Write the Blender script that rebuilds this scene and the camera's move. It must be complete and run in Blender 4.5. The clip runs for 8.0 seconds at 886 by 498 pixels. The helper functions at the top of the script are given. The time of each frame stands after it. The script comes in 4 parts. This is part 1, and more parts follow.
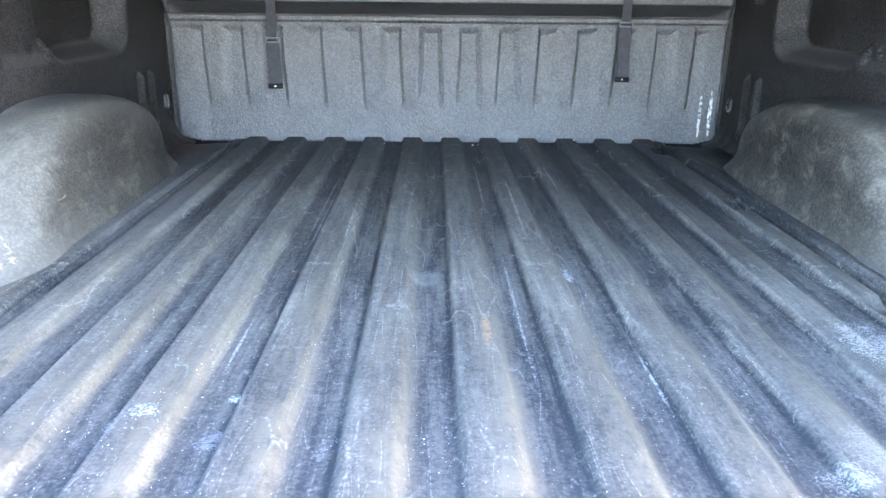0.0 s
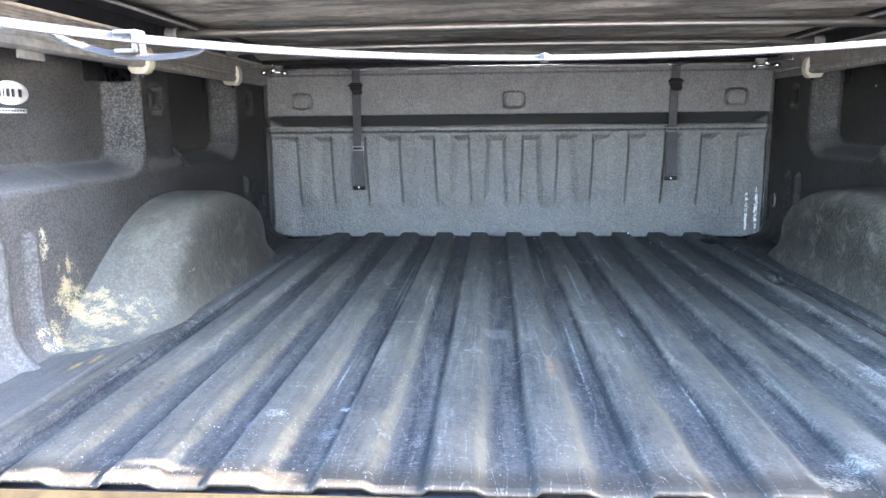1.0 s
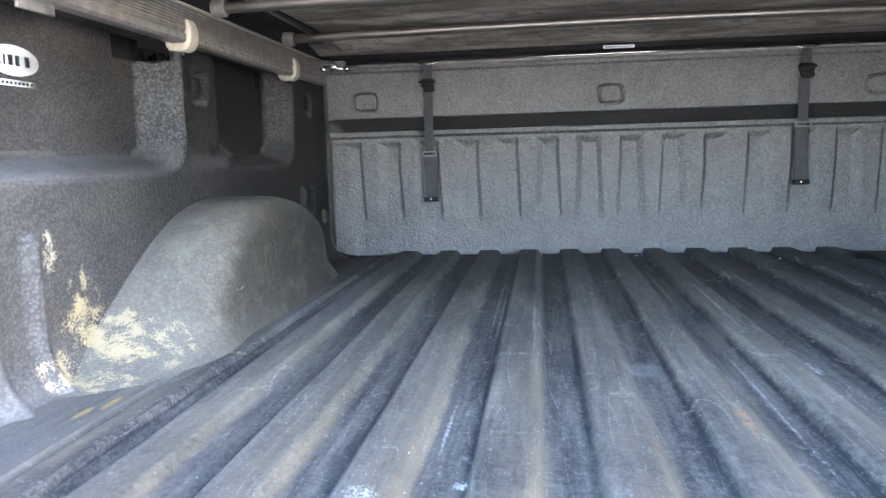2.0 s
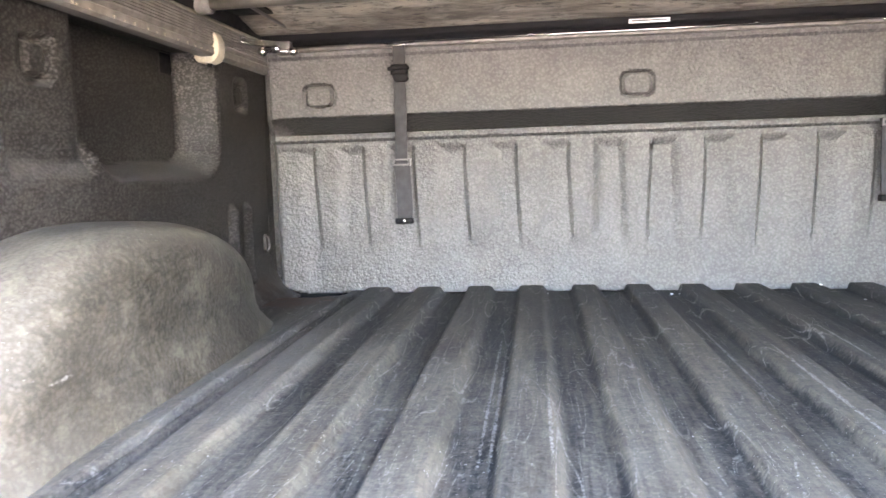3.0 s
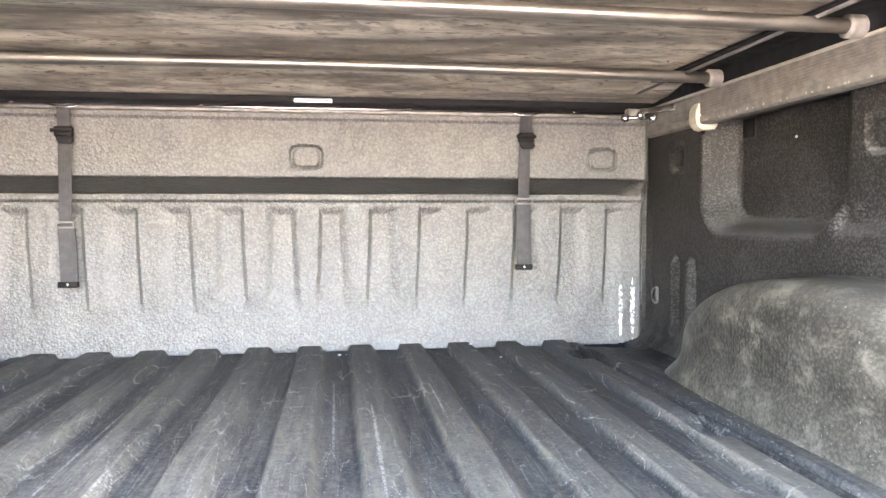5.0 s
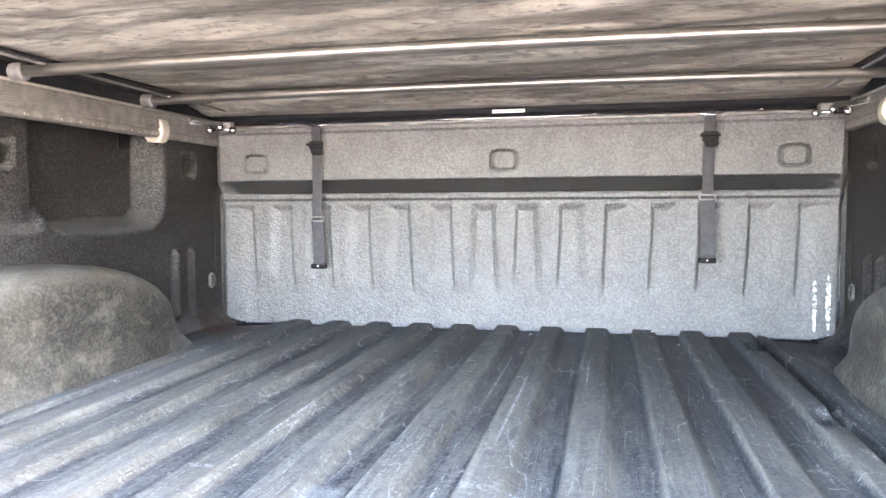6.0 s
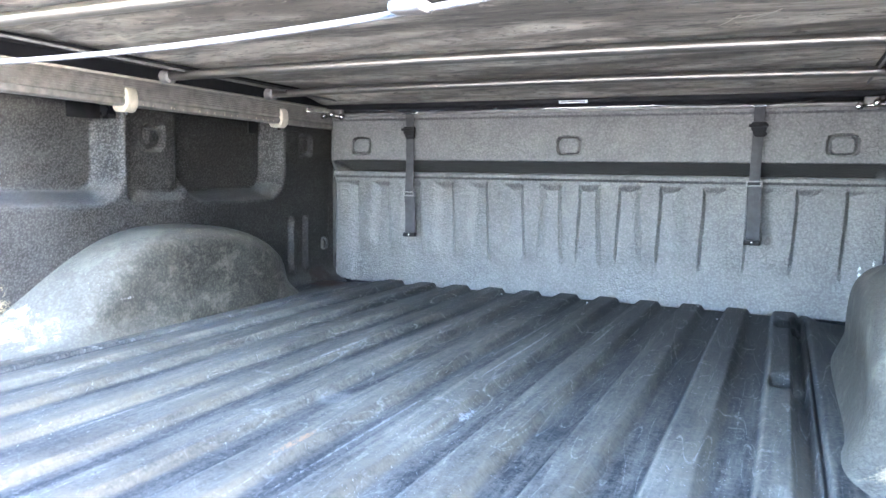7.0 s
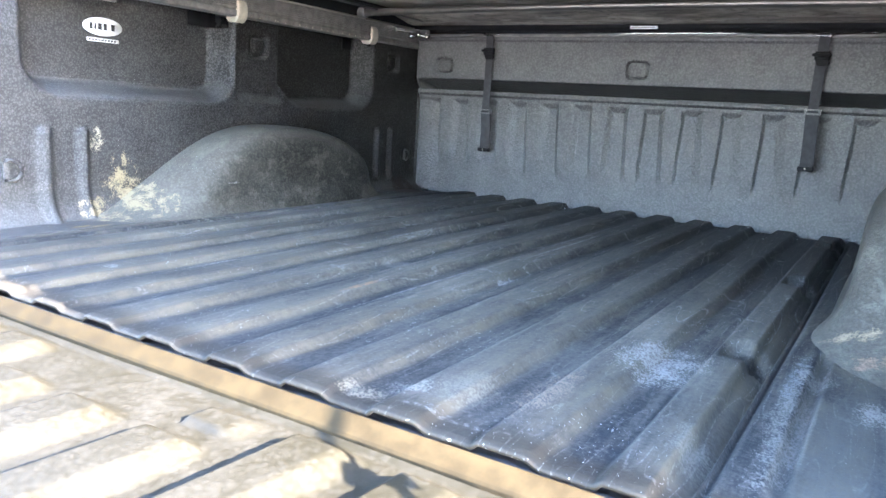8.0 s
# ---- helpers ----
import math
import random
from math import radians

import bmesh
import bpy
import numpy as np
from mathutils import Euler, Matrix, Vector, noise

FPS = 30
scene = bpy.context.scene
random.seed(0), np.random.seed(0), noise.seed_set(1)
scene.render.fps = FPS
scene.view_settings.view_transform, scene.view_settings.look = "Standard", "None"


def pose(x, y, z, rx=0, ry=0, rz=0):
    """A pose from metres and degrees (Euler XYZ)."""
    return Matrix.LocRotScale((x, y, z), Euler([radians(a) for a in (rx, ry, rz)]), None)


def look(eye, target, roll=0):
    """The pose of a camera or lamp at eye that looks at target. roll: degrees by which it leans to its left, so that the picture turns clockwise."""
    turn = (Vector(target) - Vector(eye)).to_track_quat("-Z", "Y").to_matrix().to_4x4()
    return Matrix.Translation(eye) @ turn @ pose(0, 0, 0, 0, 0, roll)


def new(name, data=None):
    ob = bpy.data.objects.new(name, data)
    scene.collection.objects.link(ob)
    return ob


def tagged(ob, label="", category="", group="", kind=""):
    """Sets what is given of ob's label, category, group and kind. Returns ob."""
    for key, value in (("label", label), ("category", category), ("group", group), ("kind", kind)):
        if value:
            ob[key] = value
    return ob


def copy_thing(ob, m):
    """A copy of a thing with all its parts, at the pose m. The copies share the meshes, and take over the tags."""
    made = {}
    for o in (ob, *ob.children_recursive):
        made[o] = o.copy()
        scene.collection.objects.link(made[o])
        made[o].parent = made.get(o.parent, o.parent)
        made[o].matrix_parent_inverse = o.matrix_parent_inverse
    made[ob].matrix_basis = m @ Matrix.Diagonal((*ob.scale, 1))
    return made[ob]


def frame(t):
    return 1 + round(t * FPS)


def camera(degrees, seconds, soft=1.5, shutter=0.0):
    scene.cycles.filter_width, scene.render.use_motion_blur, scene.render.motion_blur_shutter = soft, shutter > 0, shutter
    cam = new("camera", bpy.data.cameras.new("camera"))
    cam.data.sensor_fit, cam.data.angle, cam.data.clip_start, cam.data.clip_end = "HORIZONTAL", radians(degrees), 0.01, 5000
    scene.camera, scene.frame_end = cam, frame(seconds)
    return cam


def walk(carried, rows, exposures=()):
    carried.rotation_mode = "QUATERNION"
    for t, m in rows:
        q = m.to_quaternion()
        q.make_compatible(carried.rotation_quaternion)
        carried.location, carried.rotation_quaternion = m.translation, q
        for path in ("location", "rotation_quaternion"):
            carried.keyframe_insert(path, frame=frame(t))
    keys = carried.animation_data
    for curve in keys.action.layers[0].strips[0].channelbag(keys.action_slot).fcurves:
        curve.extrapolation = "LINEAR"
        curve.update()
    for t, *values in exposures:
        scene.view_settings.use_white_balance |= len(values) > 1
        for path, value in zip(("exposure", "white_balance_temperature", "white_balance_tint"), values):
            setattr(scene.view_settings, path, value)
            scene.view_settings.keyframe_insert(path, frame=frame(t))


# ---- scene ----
cam = camera(61.6, 8.0, soft=1.5, shutter=0.15)
PATH = [
    (0, (-0.054, 0.095, 0.402), (-0.02, 1.99, -0.238), 0.6),
    (0.5, (-0.063, -0.011, 0.389), (-0.09, 1.923, -0.12), 0.4),
    (1, (-0.069, -0.124, 0.368), (-0.2, 1.843, 0.03), -0.6),
    (1.5, (-0.116, -0.08, 0.321), (-0.334, 1.889, 0.048), -1.5),
    (1.7, (-0.148, 0.01, 0.301), (-0.396, 1.977, 0.038), -1.5),
    (2.8, (-0.234, 0.6, 0.271), (-0.509, 2.568, 0.043), -1.6),
    (3, (-0.215, 0.669, 0.27), (-0.464, 2.642, 0.054), -1.7),
    (3.5, (-0.132, 0.773, 0.301), (-0.159, 2.767, 0.148), -1.8),
    (4, (-0.044, 0.777, 0.332), (0.2, 2.758, 0.208), -0.9),
    (4.2, (-0.008, 0.77, 0.334), (0.329, 2.738, 0.222), -0.5),
    (5.3, (0.103, 0.518, 0.294), (0.309, 2.505, 0.211), 0.6),
    (5.5, (0.145, 0.476, 0.31), (0.135, 2.474, 0.202), 0.7),
    (6, (0.257, 0.39, 0.322), (-0.172, 2.339, 0.203), -0.3),
    (6.5, (0.406, 0.284, 0.353), (-0.259, 2.165, 0.218), -1.3),
    (7, (0.566, 0.198, 0.341), (-0.263, 2.008, 0.147), 1.0),
    (7.3, (0.643, 0.141, 0.326), (-0.283, 1.895, 0.07), 2.9),
    (7.5, (0.668, 0.09, 0.322), (-0.292, 1.82, 0.031), 3.6),
    (8, (0.726, 0.036, 0.286), (-0.297, 1.713, -0.084), 3.5),
]
EXPOSURES = [(0.0, 5.50, 5780, 19), (0.5, 5.36, 5800, 19), (1.0, 5.13, 5850, 19), (1.7, 4.90, 5850, 18), (2.8, 5.87, 6950, 26), (3.5, 6.46, 7250, 28), (5.5, 6.66, 7300, 26), (6.0, 6.46, 6600, 25), (6.5, 6.18, 5850, 20), (7.0, 5.87, 5680, 17), (7.5, 5.47, 5680, 17), (8.0, 5.00, 5700, 17)]
walk(cam, [(t, look(eye, target, roll)) for t, eye, target, roll in PATH], EXPOSURES)

# ---- daylight: low-angle clear sky, sun from the truck's right ----
SUN_ELEVATION, SUN_AZIMUTH = radians(25), radians(90)
world = bpy.data.worlds.new("daylight")
world.use_nodes = True
scene.world = world
sky = world.node_tree.nodes.new("ShaderNodeTexSky")
sky.sky_type = "NISHITA"
sky.sun_disc = False
sky.sun_elevation, sky.sun_rotation = SUN_ELEVATION, SUN_AZIMUTH
backing = world.node_tree.nodes["Background"]
backing.inputs["Strength"].default_value = 0.148
world.node_tree.links.new(sky.outputs["Color"], backing.inputs["Color"])
sun_data = bpy.data.lights.new("sun", "SUN")
sun_data.energy, sun_data.angle, sun_data.color = 4.6, radians(0.6), (1.0, 0.88, 0.70)
sun = new("sun", sun_data)
sun_way = Vector((math.cos(SUN_ELEVATION) * math.sin(SUN_AZIMUTH), math.cos(SUN_ELEVATION) * math.cos(SUN_AZIMUTH), math.sin(SUN_ELEVATION)))
sun.matrix_world = look(sun_way * 8, (0, 0, 0))

# ---- plan, in metres: x across the bed, y towards the cab, z up from the floor ridges ----
FRONT, REAR = 2.30, 0.586          # headboard and rear edge of the bed floor
SIDE = 0.815                       # inner face of the bed sides, from the centre line
PITCH, FIRST = 0.1151, 0.006       # floor corrugation
RIDGE, VALLEY = 0.006, -0.011
RAIL = 0.505                       # underside of the bed's rail cap
COVER = 0.593                      # underside of the vinyl cover


def smooth(a, b, v):
    s = np.clip((np.asarray(v, float) - a) / (b - a), 0, 1)
    return s * s * (3 - 2 * s)


def window(v, a, b, edge):
    return smooth(a - edge, a, v) * (1 - smooth(b, b + edge, v))


# ---- materials ----
class Nodes:
    """A short way to write node trees."""

    def __init__(self, name):
        self.mat = bpy.data.materials.new(name)
        self.mat.use_nodes = True
        self.tree = self.mat.node_tree
        self.bsdf = self.tree.nodes["Principled BSDF"]
        self.coord = self.tree.nodes.new("ShaderNodeTexCoord").outputs["Object"]

    def put(self, socket, value):
        if isinstance(value, bpy.types.NodeSocket):
            self.tree.links.new(value, socket)
        elif isinstance(value, tuple) and len(value) == 3 and socket.type == "RGBA":
            socket.default_value = (*value, 1)
        else:
            socket.default_value = value

    def math(self, op, a, b=0.0, clamp=False):
        n = self.tree.nodes.new("ShaderNodeMath")
        n.operation, n.use_clamp = op, clamp
        self.put(n.inputs[0], a)
        self.put(n.inputs[1], b)
        return n.outputs[0]

    def scaled(self, scale, shift=(0, 0, 0)):
        n = self.tree.nodes.new("ShaderNodeMapping")
        self.put(n.inputs["Vector"], self.coord)
        n.inputs["Scale"].default_value = scale
        n.inputs["Location"].default_value = shift
        return n.outputs[0]

    def noise(self, scale, vector=None, detail=4.0, rough=0.55, warp=0.0):
        n = self.tree.nodes.new("ShaderNodeTexNoise")
        self.put(n.inputs["Vector"], vector or self.coord)
        n.inputs["Scale"].default_value, n.inputs["Detail"].default_value = scale, detail
        n.inputs["Roughness"].default_value, n.inputs["Distortion"].default_value = rough, warp
        return n.outputs["Fac"]

    def cells(self, scale, vector=None):
        n = self.tree.nodes.new("ShaderNodeTexVoronoi")
        self.put(n.inputs["Vector"], vector or self.coord)
        n.inputs["Scale"].default_value = scale
        return n.outputs["Distance"]

    def ramp(self, value, a, b, low=0.0, high=1.0):
        n = self.tree.nodes.new("ShaderNodeMapRange")
        n.interpolation_type = "SMOOTHSTEP"
        self.put(n.inputs["Value"], value)
        for key, v in (("From Min", a), ("From Max", b), ("To Min", low), ("To Max", high)):
            n.inputs[key].default_value = v
        return n.outputs[0]

    def mix(self, fac, a, b):
        n = self.tree.nodes.new("ShaderNodeMix")
        n.data_type = "RGBA"
        self.put(n.inputs["Factor"], fac)
        self.put(n.inputs[6], a)
        self.put(n.inputs[7], b)
        return n.outputs[2]

    def axis(self, which):
        n = self.tree.nodes.new("ShaderNodeSeparateXYZ")
        self.put(n.inputs[0], self.coord)
        return n.outputs[which]

    def patch(self, centre, size, ragged=0.5, scale=30.0, lumps=0.5, fine=0.4):
        """A mark with a ragged outline: 1 inside an ellipsoid of that size, broken up by noise."""
        total = None
        for k in range(3):
            d = self.math("DIVIDE", self.math("SUBTRACT", self.axis(k), centre[k]), size[k])
            d = self.math("MULTIPLY", d, d)
            total = d if total is None else self.math("ADD", total, d)
        fall = self.ramp(total, 1.6, 0.0)
        n = self.math("ADD", self.math("MULTIPLY", self.noise(scale, detail=5.0, rough=0.65), 1 - fine), self.math("MULTIPLY", self.noise(330.0, detail=3.0, rough=0.7), fine))
        v = self.math("ADD", self.math("MULTIPLY", self.math("SUBTRACT", n, 0.5), 3.6 * ragged), self.math("MULTIPLY", fall, 0.72))
        return self.math("MULTIPLY", self.ramp(v, 0.58 - 0.2 * lumps, 0.70 + 0.4 * lumps, 0.0, 0.92), self.ramp(fall, 0.02, 0.25))

    def bump(self, height, strength, distance, chain=None):
        n = self.tree.nodes.new("ShaderNodeBump")
        self.put(n.inputs["Height"], height)
        n.inputs["Strength"].default_value, n.inputs["Distance"].default_value = strength, distance
        if chain:
            self.put(n.inputs["Normal"], chain)
        return n.outputs[0]

    def done(self, colour, rough, metal=0.0, normal=None, **more):
        self.put(self.bsdf.inputs["Base Color"], colour)
        self.put(self.bsdf.inputs["Roughness"], rough)
        self.put(self.bsdf.inputs["Metallic"], metal)
        if normal:
            self.put(self.bsdf.inputs["Normal"], normal)
        for key, value in more.items():
            self.put(self.bsdf.inputs[key], value)
        return self.mat


CREAM, CHALK = (0.33, 0.275, 0.165), (0.62, 0.62, 0.60)


def liner(name, base=(0.045, 0.045, 0.047), dust=(0.25, 0.245, 0.235), low=0.45, high=0.75, marks=(), grain=200.0, relief=0.6, worn_tops=False, contrast=1.0, gloss=0.40, settled=0.0, rear_brightening=0.0, amount=1.0, sheen=0.5, grit=1.0, blotch=0.0, film_and_shade=0.0):
    """Sprayed-on bed liner: pebbled black polyurethane, dulled by dust, with scuffs and stains."""
    m = Nodes(name)
    pebble = m.math("ADD", m.math("MULTIPLY", m.noise(grain, detail=2.5, rough=0.6), 0.6), m.math("SUBTRACT", 0.4, m.math("MULTIPLY", m.cells(grain * 0.62), 0.42)))
    lumps = m.noise(grain * 0.35, detail=3.0)
    haze = m.ramp(m.noise(2.6, detail=5.0), low, high)
    mottle = m.ramp(m.noise(14.0, m.scaled((1.0, 0.6, 1.0)), detail=9.0, rough=0.75), 0.42, 0.62)
    fine = m.ramp(m.noise(70.0, detail=6.0, rough=0.75), 0.42, 0.68)
    fac = m.math("ADD", m.math("MULTIPLY", haze, 0.35), m.math("MULTIPLY", mottle, 0.32))
    fac = m.math("ADD", fac, m.math("MULTIPLY", fine, 0.22))
    fac = m.math("MULTIPLY", fac, amount)
    if worn_tops:
        # dust lies on the ridge tops, thickest towards the open end; the valleys stay darker
        turn = m.math("FRACT", m.math("DIVIDE", m.math("SUBTRACT", m.axis(0), FIRST - 5.5 * PITCH), PITCH))
        top = m.math("MULTIPLY", m.ramp(turn, 0.22, 0.28), m.ramp(turn, 0.86, 0.70))
        # the dust colour fades towards the cab
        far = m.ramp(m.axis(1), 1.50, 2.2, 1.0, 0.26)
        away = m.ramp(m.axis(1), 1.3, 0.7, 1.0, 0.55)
        cloud = m.ramp(m.noise(9.0, m.scaled((1.6, 0.7, 1.0), (3, 1, 0)), detail=8.0, rough=0.7), 0.34, 0.62, 0.5, 1.0)
        coat = m.math("MULTIPLY", m.math("MULTIPLY", top, away), cloud)
        rub = m.ramp(m.noise(1.0, m.scaled((70.0, 4.5, 1.0), (2.3, 1.9, 0)), detail=9.0, rough=0.74, warp=0.3), 0.38, 0.64, -0.13, 0.20)
        smear = m.ramp(m.noise(1.0, m.scaled((13.0, 2.6, 1.0), (7.3, 4.9, 0)), detail=5.0, rough=0.6, warp=0.6), 0.40, 0.62, -0.07, 0.14)
        grains = m.math("ADD", m.ramp(m.noise(300.0, detail=3.0, rough=0.7), 0.36, 0.66, -0.04, 0.07), m.ramp(m.noise(95.0, detail=5.0, rough=0.7, warp=0.6), 0.38, 0.62, -0.09, 0.13))
        fac = m.math("ADD", m.math("ADD", m.math("MULTIPLY", fac, 0.34), 0.125), m.math("MULTIPLY", coat, 0.195))
        fac = m.math("ADD", m.math("ADD", fac, grains), m.math("ADD", rub, smear))
        # the ridges' shoulders are rubbed pale; shadow along their steep feet is painted
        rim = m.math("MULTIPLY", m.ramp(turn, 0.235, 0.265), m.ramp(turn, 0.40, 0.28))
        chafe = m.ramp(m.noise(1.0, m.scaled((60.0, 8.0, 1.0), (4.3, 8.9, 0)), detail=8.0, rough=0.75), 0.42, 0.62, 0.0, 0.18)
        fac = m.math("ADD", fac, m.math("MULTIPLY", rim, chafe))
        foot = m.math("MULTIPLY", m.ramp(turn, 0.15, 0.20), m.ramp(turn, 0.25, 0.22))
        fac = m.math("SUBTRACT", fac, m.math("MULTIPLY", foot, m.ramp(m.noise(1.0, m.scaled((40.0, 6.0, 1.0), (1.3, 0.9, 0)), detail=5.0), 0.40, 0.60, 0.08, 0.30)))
        # colour also darkened near the open end, to offset the stronger light there
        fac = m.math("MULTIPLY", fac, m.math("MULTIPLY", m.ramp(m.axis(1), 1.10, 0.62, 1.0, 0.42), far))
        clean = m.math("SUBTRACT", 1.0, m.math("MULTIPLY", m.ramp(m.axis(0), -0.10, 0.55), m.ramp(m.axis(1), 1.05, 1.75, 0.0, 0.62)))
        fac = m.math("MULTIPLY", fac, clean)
        scores = 0.0
        # scratches: broken runs of thin curved lines, most of them lengthwise
        for k, (wide, long, width, gain) in enumerate(((30.0, 3.4, 0.012, 0.75), (46.0, 7.0, 0.011, 0.55), (38.0, 3.0, 0.012, 0.7), (60.0, 6.0, 0.011, 0.5), (24.0, 20.0, 0.007, 0.5))):
            line = m.math("ABSOLUTE", m.math("SUBTRACT", m.noise(1.0, m.scaled((wide, long, 1.0), (6.1 * k, 2.7 * k, 0)), detail=0.0), 0.46 + 0.02 * k))
            runs = m.ramp(m.noise(11.0, m.scaled((1.0, 0.7, 1.0), (3.3 * k, 9.0, 0)), detail=3.0, rough=0.6), 0.46, 0.56)
            scores = m.math("MAXIMUM", scores, m.math("MULTIPLY", m.ramp(line, width, width * 0.2, 0.0, gain), runs))
        scores = m.math("MULTIPLY", scores, m.ramp(m.axis(1), 0.8, 1.3, 0.45, 1.0))
        streak = m.ramp(m.noise(1.0, m.scaled((26.0, 3.0, 1.0), (1.7, 5, 0)), detail=6.0, rough=0.65), 0.38, 0.60, 0.5, 1.0)
        cake = m.ramp(m.noise(19.0, m.scaled((1.3, 0.8, 1.0), (2, 6, 0)), detail=8.0, rough=0.75), 0.42, 0.62, 0.55, 1.15)
        shoulder = m.math("MULTIPLY", m.ramp(turn, 0.24, 0.62, 0.0, 1.0), m.ramp(turn, 0.94, 0.76))
        tan = m.math("MULTIPLY", m.math("MULTIPLY", m.math("MULTIPLY", shoulder, streak), cake), m.ramp(m.axis(1), 1.75, 0.80))
    # painted light: the colour pales towards the open rear
    if rear_brightening:
        fac = m.math("ADD", fac, m.math("MULTIPLY", m.ramp(m.axis(1), 1.75, 0.65), m.math("MULTIPLY", rear_brightening, m.math("ADD", 0.5, m.noise(7.0, detail=5.0)))))
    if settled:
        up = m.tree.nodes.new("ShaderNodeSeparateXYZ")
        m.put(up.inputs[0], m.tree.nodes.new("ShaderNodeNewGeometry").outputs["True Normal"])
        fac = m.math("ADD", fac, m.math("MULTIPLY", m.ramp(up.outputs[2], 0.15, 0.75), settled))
    # even dust film, cut back on down-facing parts to paint the overhang's shade
    if film_and_shade:
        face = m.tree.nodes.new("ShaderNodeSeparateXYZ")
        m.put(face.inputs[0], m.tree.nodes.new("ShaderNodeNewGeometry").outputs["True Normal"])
        fac = m.math("MULTIPLY", m.math("ADD", fac, film_and_shade), m.ramp(face.outputs[2], -0.80, -0.25, 0.15, 1.0))
    tips = m.ramp(pebble, 0.40, 0.66, -0.28, 0.42)
    if worn_tops:
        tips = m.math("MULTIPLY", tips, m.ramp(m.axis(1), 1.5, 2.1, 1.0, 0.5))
    fac = m.math("MAXIMUM", m.math("MINIMUM", m.math("ADD", fac, m.math("MULTIPLY", tips, contrast)), 1.15), 0.0)
    colour = m.mix(fac, base, dust)
    if worn_tops:
        colour = m.mix(m.math("MULTIPLY", tan, 0.80), colour, (0.128, 0.110, 0.076))
        colour = m.mix(m.ramp(m.axis(1), 0.640, 0.600, 0.0, 0.80), colour, (0.034, 0.0290, 0.0215))
        colour = m.mix(m.math("MULTIPLY", scores, m.ramp(pebble, 0.40, 0.58, 0.1, 0.9)), colour, (0.33, 0.318, 0.29))
    specks = m.ramp(m.noise(340.0, m.scaled((1, 1, 1), (7, 3, 1)), detail=1.0), 0.735, 0.765)
    thick = m.ramp(m.noise(4.0, m.scaled((1, 1, 1), (1, 9, 1)), detail=3.0), 0.40, 0.62)
    colour = m.mix(m.math("MULTIPLY", m.math("MULTIPLY", specks, thick), grit), colour, CHALK)
    if blotch:
        # pale dried splashes, stretched downwards
        splash = m.ramp(m.noise(1.0, m.scaled((22.0, 15.0, 20.0), (3, 5, 2)), detail=10.0, rough=0.76, warp=0.4), 0.48, 0.68)
        colour = m.mix(m.math("MULTIPLY", splash, blotch), colour, (0.21, 0.20, 0.16))
    for centre, size, tint, ragged, scale, lump in marks:
        colour = m.mix(m.patch(centre, size, ragged, scale, lump, 0.65 if worn_tops else 0.4), colour, tint)
    normal = m.bump(pebble, relief, 0.0022, m.bump(lumps, relief * 0.5, 0.004))
    return m.done(colour, m.ramp(fac, 0.0, 1.0, gloss, 0.80), normal=normal, **{"Specular IOR Level": sheen})


